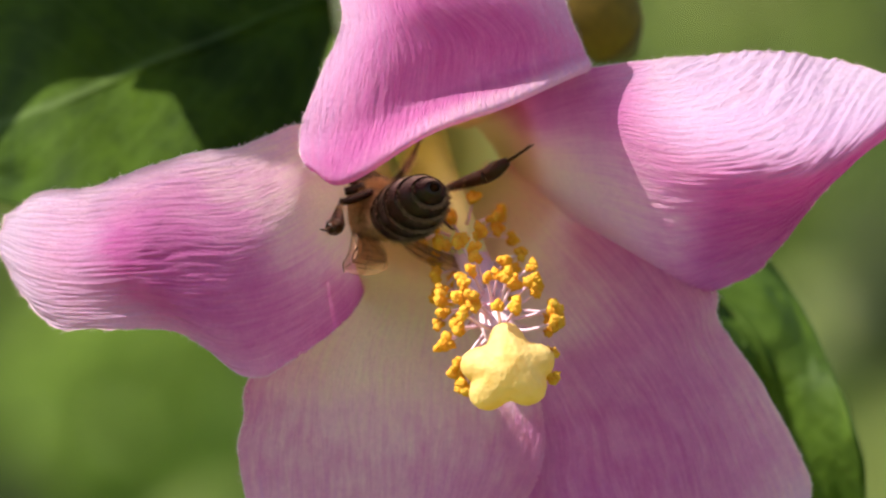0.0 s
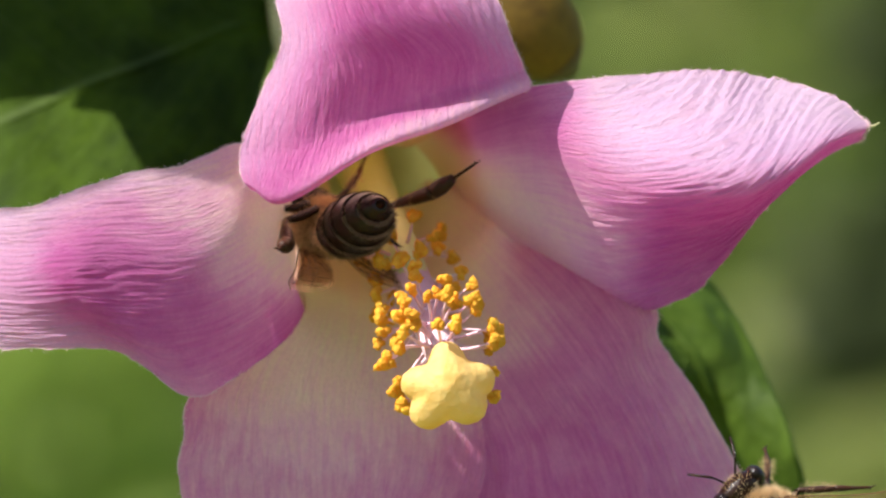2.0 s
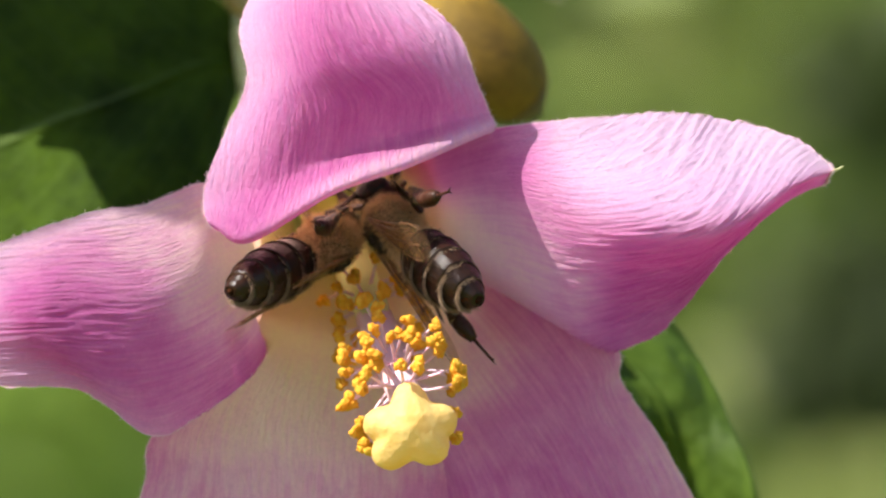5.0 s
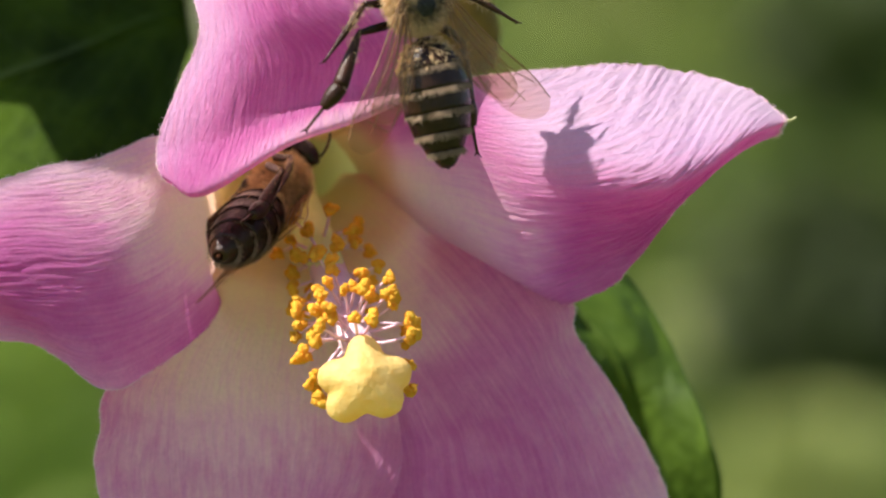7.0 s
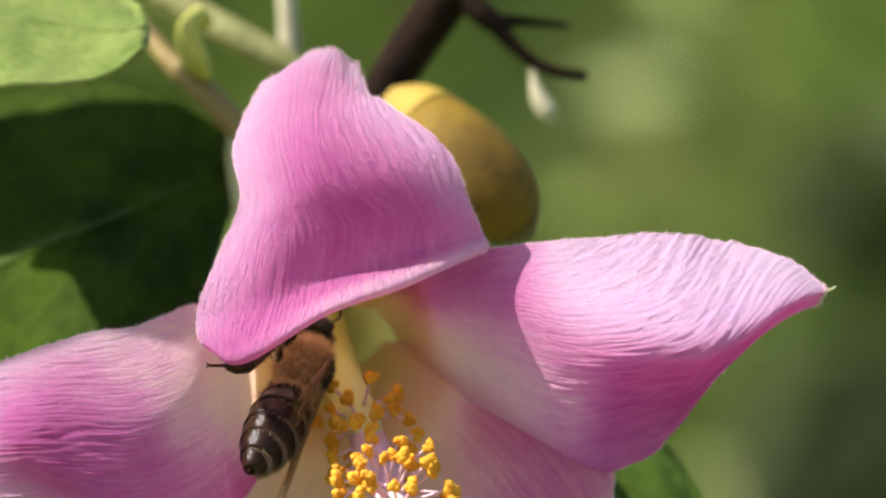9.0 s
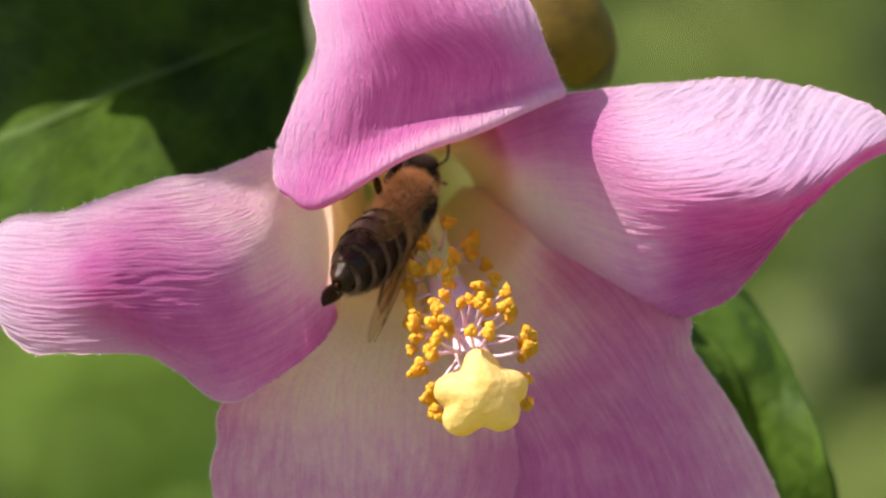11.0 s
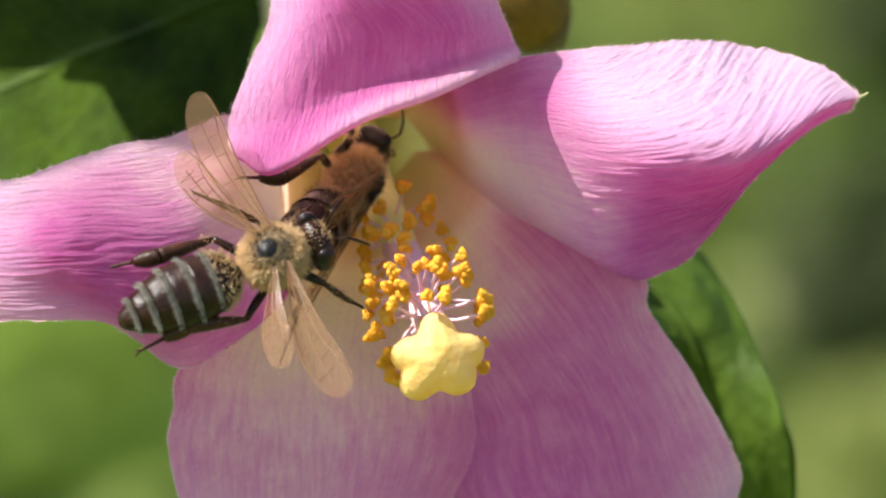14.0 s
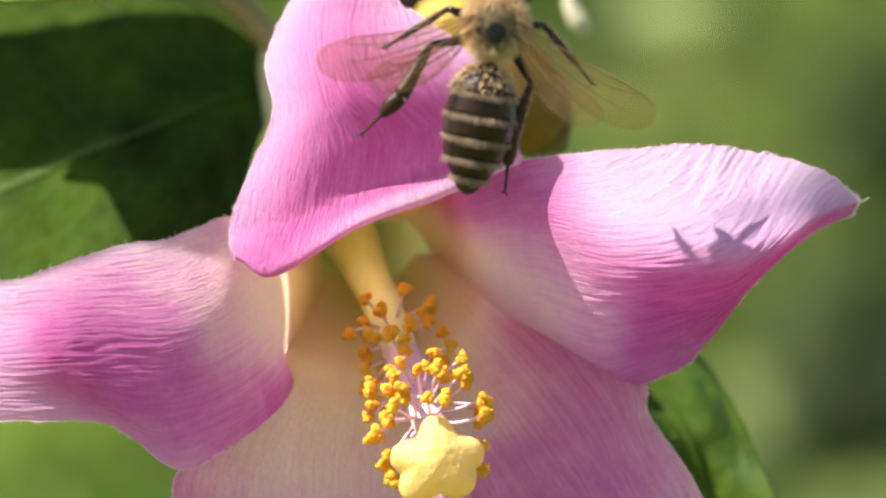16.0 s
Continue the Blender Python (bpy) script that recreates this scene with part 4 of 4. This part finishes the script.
HIPS = {"fore_leg": (2.9, 0.8, -1.2), "middle_leg": (2.0, 0.9, -1.35), "hind_leg": (1.0, 0.9, -1.35)}


def key_leg(bee, name, side, rows):
    """rows: seconds, outward swing and bow of one leg about its hip, in degrees."""
    x, y, z = HIPS[name]
    hip = Vector((x, y * side, z)) * MM
    for a in bee.children:
        if a.name.startswith(name) and sum(v.co.y for v in a.data.vertices) * side > 0:
            walk(a, [(t, Matrix.Translation(hip) @ pose(0, 0, 0, 0, bow, -side * swing) @ Matrix.Translation(-hip)) for t, swing, bow in rows])


# seconds, waist, way of the head, way of the back
LODGER = [
    (0, (-7.6, 8, -1.6), (-0.35, 0.88, 0.3), (0.1, -0.3, -0.95)),
    (2.5, (-7.3, 8, -1.4), (-0.35, 0.88, 0.3), (0.1, -0.3, -0.95)),
    (2.8, (-7.4, 8, -1.2), (-0.45, 0.85, 0.15), (0.3, -0.3, -0.9)),
    (3, (-7.6, 6, -1), (-0.75, 0.45, 0.45), (0.2, -0.55, -0.8)),
    (3.1, (-7.9, 6, -0.8), (-0.05, 0.72, 0.7), (0.45, -0.55, -0.7)),
    (3.2, (-7.7, 6, -1.2), (0.45, 0.6, 0.6), (0.5, -0.5, -0.7)),
    (3.5, (-7.5, 5, -0.7), (0.5, 0.55, 0.6), (0.5, -0.5, -0.7)),
    (3.8, (-8.1, 2, -0.7), (0.8, 0.4, 0.35), (0.3, -0.6, -0.8)),
    (4, (-6.4, 2.5, -0.4), (0.94, 0.12, 0.26), (0.1, -0.6, -0.8)),
    (4.5, (-7.7, 1, -1.1), (0.96, 0.15, 0.08), (0, -0.5, -0.85)),
    (4.7, (-7.4, 4, -0.7), (0.7, 0.6, 0.2), (0.2, -0.4, -0.9)),
    (5, (-6.8, 6, -0.3), (0.55, 0.75, 0.32), (0.3, -0.3, -0.9)),
    (5.2, (-6.8, 6, -0.3), (0.55, 0.75, 0.32), (0.3, -0.3, -0.9)),
    (7.5, (-6.4, 8, 0.1), (0.16, 0.87, 0.46), (0.3, -0.45, -0.8)),
    (8, (-6.3, 10, 0), (-0.05, 0.95, 0.28), (0.1, -0.3, -0.95)),
    (8.5, (-6.3, 10, 0.8), (-0.2, 0.93, 0.3), (0.1, -0.3, -0.95)),
    (9, (-7.2, 7, -1), (0.28, 0.72, 0.63), (0.6, -0.5, -0.6)),
    (9.5, (-6.4, 7, -0.3), (0.5, 0.7, 0.5), (0.7, -0.55, -0.4)),
    (10, (-5.9, 8, -0.1), (0.38, 0.78, 0.5), (0.7, -0.5, -0.4)),
    (12.5, (-6.4, 8, -0.6), (0.38, 0.76, 0.52), (0.7, -0.5, -0.4)),
    (13, (-6.4, 8, -0.3), (0.38, 0.76, 0.52), (0.7, -0.5, -0.4)),
    (13.5, (-6.5, 8, -0.4), (0.38, 0.76, 0.52), (0.7, -0.5, -0.4)),
    (14, (-6.6, 7, -0.9), (0.44, 0.7, 0.56), (0.7, -0.35, -0.55)),
    (14.5, (-6.3, 5, -1.3), (0.57, 0.2, 0.8), (0.65, 0.2, -0.7)),
    (14.6, (-6.5, 2, -2.2), (0.6, 0.25, 0.75), (0.75, -0.3, -0.55)),
    (14.7, (-5.8, 0, -1.5), (0.68, 0.1, 0.68), (0.45, -0.8, -0.35)),
    (14.8, (-3.6, -4, 0.9), (0.42, -0.15, 0.88), (0.1, -0.97, -0.1)),
    (14.9, (-2, -5, 2.5), (0.35, -0.1, 0.92), (-0.05, -1, -0.1)),
    (15, (-1.8, -5, 3.5), (0.44, -0.1, 0.88), (-0.05, -1, -0.1)),
    (15.5, (-2.25, -5, 2.45), (0.42, -0.1, 0.88), (-0.05, -1, -0.1)),
    (15.7, (-1.4, -5, 3.4), (0.22, -0.1, 0.95), (0, -1, -0.08)),
    (15.9, (1, -7, 8.5), (0.17, -0.08, 0.98), (0.05, -1, -0.05)),
    (16, (1, -8, 10.6), (0.17, -0.05, 0.98), (0.05, -1, -0.05)),
]
VISITOR = [
    (0, (70, -40, 30), (-0.6, 0.2, 0.7), (0, -1, 0.2)),
    (1.25, (34, -22, -2), (-0.5, 0.1, 0.8), (0, -1, 0.2)),
    (1.4, (11.3, -15, -6), (-0.44, 0.1, 0.89), (0.1, -1, 0.1)),
    (1.55, (26, -12, -27), (-0.55, 0.15, 0.8), (0.1, -1, 0.1)),
    (1.8, (22.2, -8, -23.4), (-0.6, 0.2, 0.7), (0, -1, 0.2)),
    (2, (15.6, 2, -17), (-0.62, 0.2, 0.66), (0.05, -0.95, 0.3)),
    (2.3, (7.8, 3, -12.1), (-0.38, 0.32, 0.86), (-0.1, -0.92, 0.3)),
    (2.5, (4, 5.2, -7.8), (-0.48, 0.5, 0.72), (-0.05, -0.9, 0.4)),
    (3, (1.1, 5.5, -1.85), (-0.62, 0.25, 0.75), (-0.4, -0.8, 0.1)),
    (3.5, (-0.9, 5.2, 0), (-0.68, 0.45, 0.53), (-0.65, -0.6, -0.3)),
    (4, (-1.1, 5, -0.5), (-0.5, 0.72, 0.42), (-0.65, -0.55, -0.3)),
    (4.5, (-1.6, 5, 0.4), (-0.46, 0.7, 0.5), (-0.7, -0.45, -0.45)),
    (5, (-1.6, 5, 0.3), (-0.48, 0.74, 0.46), (-0.72, -0.4, -0.5)),
    (5.2, (-1.7, 5, 0.2), (-0.48, 0.74, 0.46), (-0.72, -0.4, -0.5)),
    (6, (-0.7, -3, 3.1), (-0.1, 0.1, 0.98), (-0.1, -0.98, 0.1)),
    (6.7, (0.4, -4, 7.2), (-0.15, 0, 0.98), (0.25, -0.95, 0.1)),
    (7.3, (1.9, -2, 10.7), (-0.3, 0.1, 0.92), (0.45, -0.85, 0.2)),
    (7.5, (1.5, 2, 13.1), (-0.5, 0.25, 0.8), (0.55, -0.75, 0.35)),
    (7.9, (1.5, 2, 11.8), (-0.62, 0.3, 0.72), (0.55, -0.7, 0.45)),
    (8, (-3.7, -3, 25.5), (-0.4, 0.2, 0.88), (0.4, -0.85, 0.35)),
    (8.3, (-13, -60, 67.7), (-0.3, 0.3, 0.9), (0.2, -0.9, 0.35)),
    (16, (-151.2, -60, 210.2), (-0.3, 0.3, 0.9), (0.2, -0.9, 0.35)),
]
ROVER = [
    (0, (138.4, -60, 143.5), (-0.75, 0.2, 0.55), (0.15, -0.95, 0.3)),
    (12, (45.6, -30, 41.2), (-0.75, 0.2, 0.55), (0.15, -0.95, 0.3)),
    (12.4, (16.8, -16, 8.2), (-0.8, 0.25, 0.3), (0.15, -0.95, 0.3)),
    (12.5, (-3.2, -6, -1.7), (-0.55, 0.62, 0.5), (0.25, -0.65, 0.7)),
    (12.6, (-6.2, -8, -9.5), (-0.55, 0.75, -0.05), (0, -0.3, 0.95)),
    (12.7, (-7.7, -9, -12.4), (0.1, 0.75, -0.6), (0.1, -0.7, -0.6)),
    (12.8, (-9.5, -12, -25.7), (0.1, 0.6, -0.7), (0.1, -0.8, -0.5)),
    (13.1, (-44.8, -14, -17.6), (0.25, 0.6, 0.4), (0.1, -0.9, 0.2)),
    (13.3, (-32.5, -10, -7.6), (0.3, 0.3, 0.85), (0, -1, 0.1)),
    (13.4, (-22.4, -8, -9), (0.3, 0.1, 0.92), (0, -1, 0.1)),
    (13.5, (-17.6, -4, -10.3), (0.6, 0.1, 0.78), (0, -1, 0.1)),
    (13.6, (-15.4, -4, -9.1), (0.68, 0.1, 0.7), (-0.05, -0.95, 0.2)),
    (13.7, (-13.5, -3, -7), (0.8, 0.15, 0.58), (-0.1, -0.95, 0.3)),
    (14, (-11.2, -3, -4.4), (0.9, 0.22, 0.36), (-0.1, -0.9, 0.4)),
    (14.2, (-12.2, -4, -2.9), (0.55, 0.1, 0.82), (-0.05, -0.98, 0.1)),
    (14.3, (-11.8, -8, 0.3), (0.05, 0, 1), (0, -1, 0)),
    (14.4, (-15.2, -9, 9.2), (0.1, 0, 1), (0, -1, 0)),
    (14.5, (2.1, -8, 21), (0.8, 0.05, 0.6), (0, -1, 0.1)),
    (14.8, (40.6, -30, 48.8), (0.8, 0.05, 0.6), (0, -1, 0.1)),
    (16, (160.7, -60, 121.3), (0.8, 0.05, 0.6), (0, -1, 0.1)),
]


def timed(rows):
    return [(t, stand(at, f, u)) for t, at, f, u in rows]


def motions():
    walk(LODGER_BEE, timed(LODGER))
    walk(VISITOR_BEE, timed(VISITOR))
    walk(ROVER_BEE, timed(ROVER))
    key_wings(LODGER_BEE, [(0, 10, 0), (14.6, 12, 0), (14.8, 26, 6), (15.5, 28, 6), (15.8, 44, 12), (16, 56, 8)])
    key_wings(VISITOR_BEE, [(0, 80, 20), (1.55, 80, 20), (1.9, 40, 10), (2.3, 34, 8), (2.5, 24, 4), (3.0, 12, 0), (5.2, 14, 0), (7.3, 22, 6), (7.8, 30, 8), (8.0, 85, 20), (16, 85, 20)])
    key_wings(ROVER_BEE, [(0, 80, 15), (12.4, 80, 25), (12.5, 78, -10), (12.6, 80, 25), (13.4, 80, 30), (13.5, 72, -8), (13.6, 60, 10), (14.0, 80, 42),
                          (14.2, 60, 14), (14.3, 84, 6), (14.5, 80, 20), (16, 80, 20)])
    key_leg(LODGER_BEE, "hind_leg", 1, [(0, 22, -38), (2.7, 22, -38), (3.2, 10, 0), (5.2, 10, 0), (7.3, -22, 0), (8.6, -22, 0), (9.0, 0, -25), (13.5, -10, -15), (14.5, -5, -35),
                                 (14.6, 10, -10), (14.8, 46, -36), (15.6, 46, -36), (15.9, 16, 0), (16, 10, 0)])
    key_leg(LODGER_BEE, "hind_leg", -1, [(0, 8, 0), (3.2, 4, 0), (5.2, 18, 0), (7.5, 52, 0), (8.5, 52, -8), (9.0, 10, -42), (10, -8, -22), (13.5, -12, -12), (14.3, -8, -18), (14.5, 8, -38),
                                  (14.6, 0, -20), (14.8, 0, -42), (15.0, 0, -62), (15.5, 0, -62), (15.7, 0, -40), (15.9, -18, -6), (16, -22, -4)])
    key_leg(VISITOR_BEE, "hind_leg", 1, [(0, 10, 0), (5.2, 10, 0), (7.3, 24, 0), (16, 24, 0)])
    key_leg(VISITOR_BEE, "hind_leg", -1, [(0, 10, 0), (5.2, 10, 0), (7.3, -24, 0), (16, -24, 0)])
    key_leg(LODGER_BEE, "middle_leg", 1, [(0, -45, 0), (2.7, -45, 0), (3.2, 0, 0), (5.2, 0, 0), (7.3, -45, 0), (8.6, -45, 0), (9.0, 0, 0), (16, 0, 0)])
    key_leg(ROVER_BEE, "hind_leg", 1, [(0, 0, 0), (13.6, 0, 0), (13.8, -10, 0), (16, -10, 0)])
    key_leg(ROVER_BEE, "hind_leg", -1, [(0, 0, 0), (13.4, -25, 0), (16, -25, 0)])
    key_abdomen(LODGER_BEE, [(0, -30), (2.6, -30), (3.0, 0), (14.6, 0), (14.8, -42), (15.0, -66), (15.5, -66), (15.7, -48), (15.9, -6), (16, -4)])


build_ground()
build_hedge()
# added clumps: dark and bright greens paint the hedge's shaded and sunny patches
build_bush((0.35, 4.6, 1.42), 0.115, (0.03, 0.045, 0.008), (0.07, 0.095, 0.018), "dark green leaf clump added for a shaded patch of hedge", 31)
build_bush((0.36, 4.6, 1.64), 0.075, (0.045, 0.065, 0.012), (0.09, 0.12, 0.025), "dark green leaf clump added for a shaded patch of hedge", 32)
build_bush((-0.39, 4.6, 1.22), 0.080, (0.02, 0.035, 0.006), (0.05, 0.07, 0.015), "dark green leaf clump added for a shaded patch of hedge", 33)
build_bush((0.33, 4.4, 1.25), 0.090, (0.20, 0.25, 0.05), (0.30, 0.33, 0.09), "pale yellow-green leaf clump added for a sunny patch of hedge", 34)
build_bush((-0.31, 4.4, 1.34), 0.105, (0.18, 0.28, 0.03), (0.29, 0.39, 0.06), "bright green leaf clump added for a sunny patch of hedge", 35)
build_flower()
build_shrub()
LODGER_BEE = make_bee("dark brown honey bee with tan fur and thin pale abdominal bands", (0.025, 0.03, 0.03, 0.03, 0.025), FUR_BAND)
LODGER_BEE.scale = (0.94, 0.94, 0.94)
VISITOR_BEE = copy_thing(LODGER_BEE, Matrix.Translation(place((0, 0, 0))))
ROVER_BEE = make_bee("honey bee with broad grey-white abdominal bands, wings whirring", (0.022, 0.03, 0.032, 0.032, 0.022), FUR_GREY)
ROVER_BEE.scale = (0.94, 0.94, 0.94)
motions()
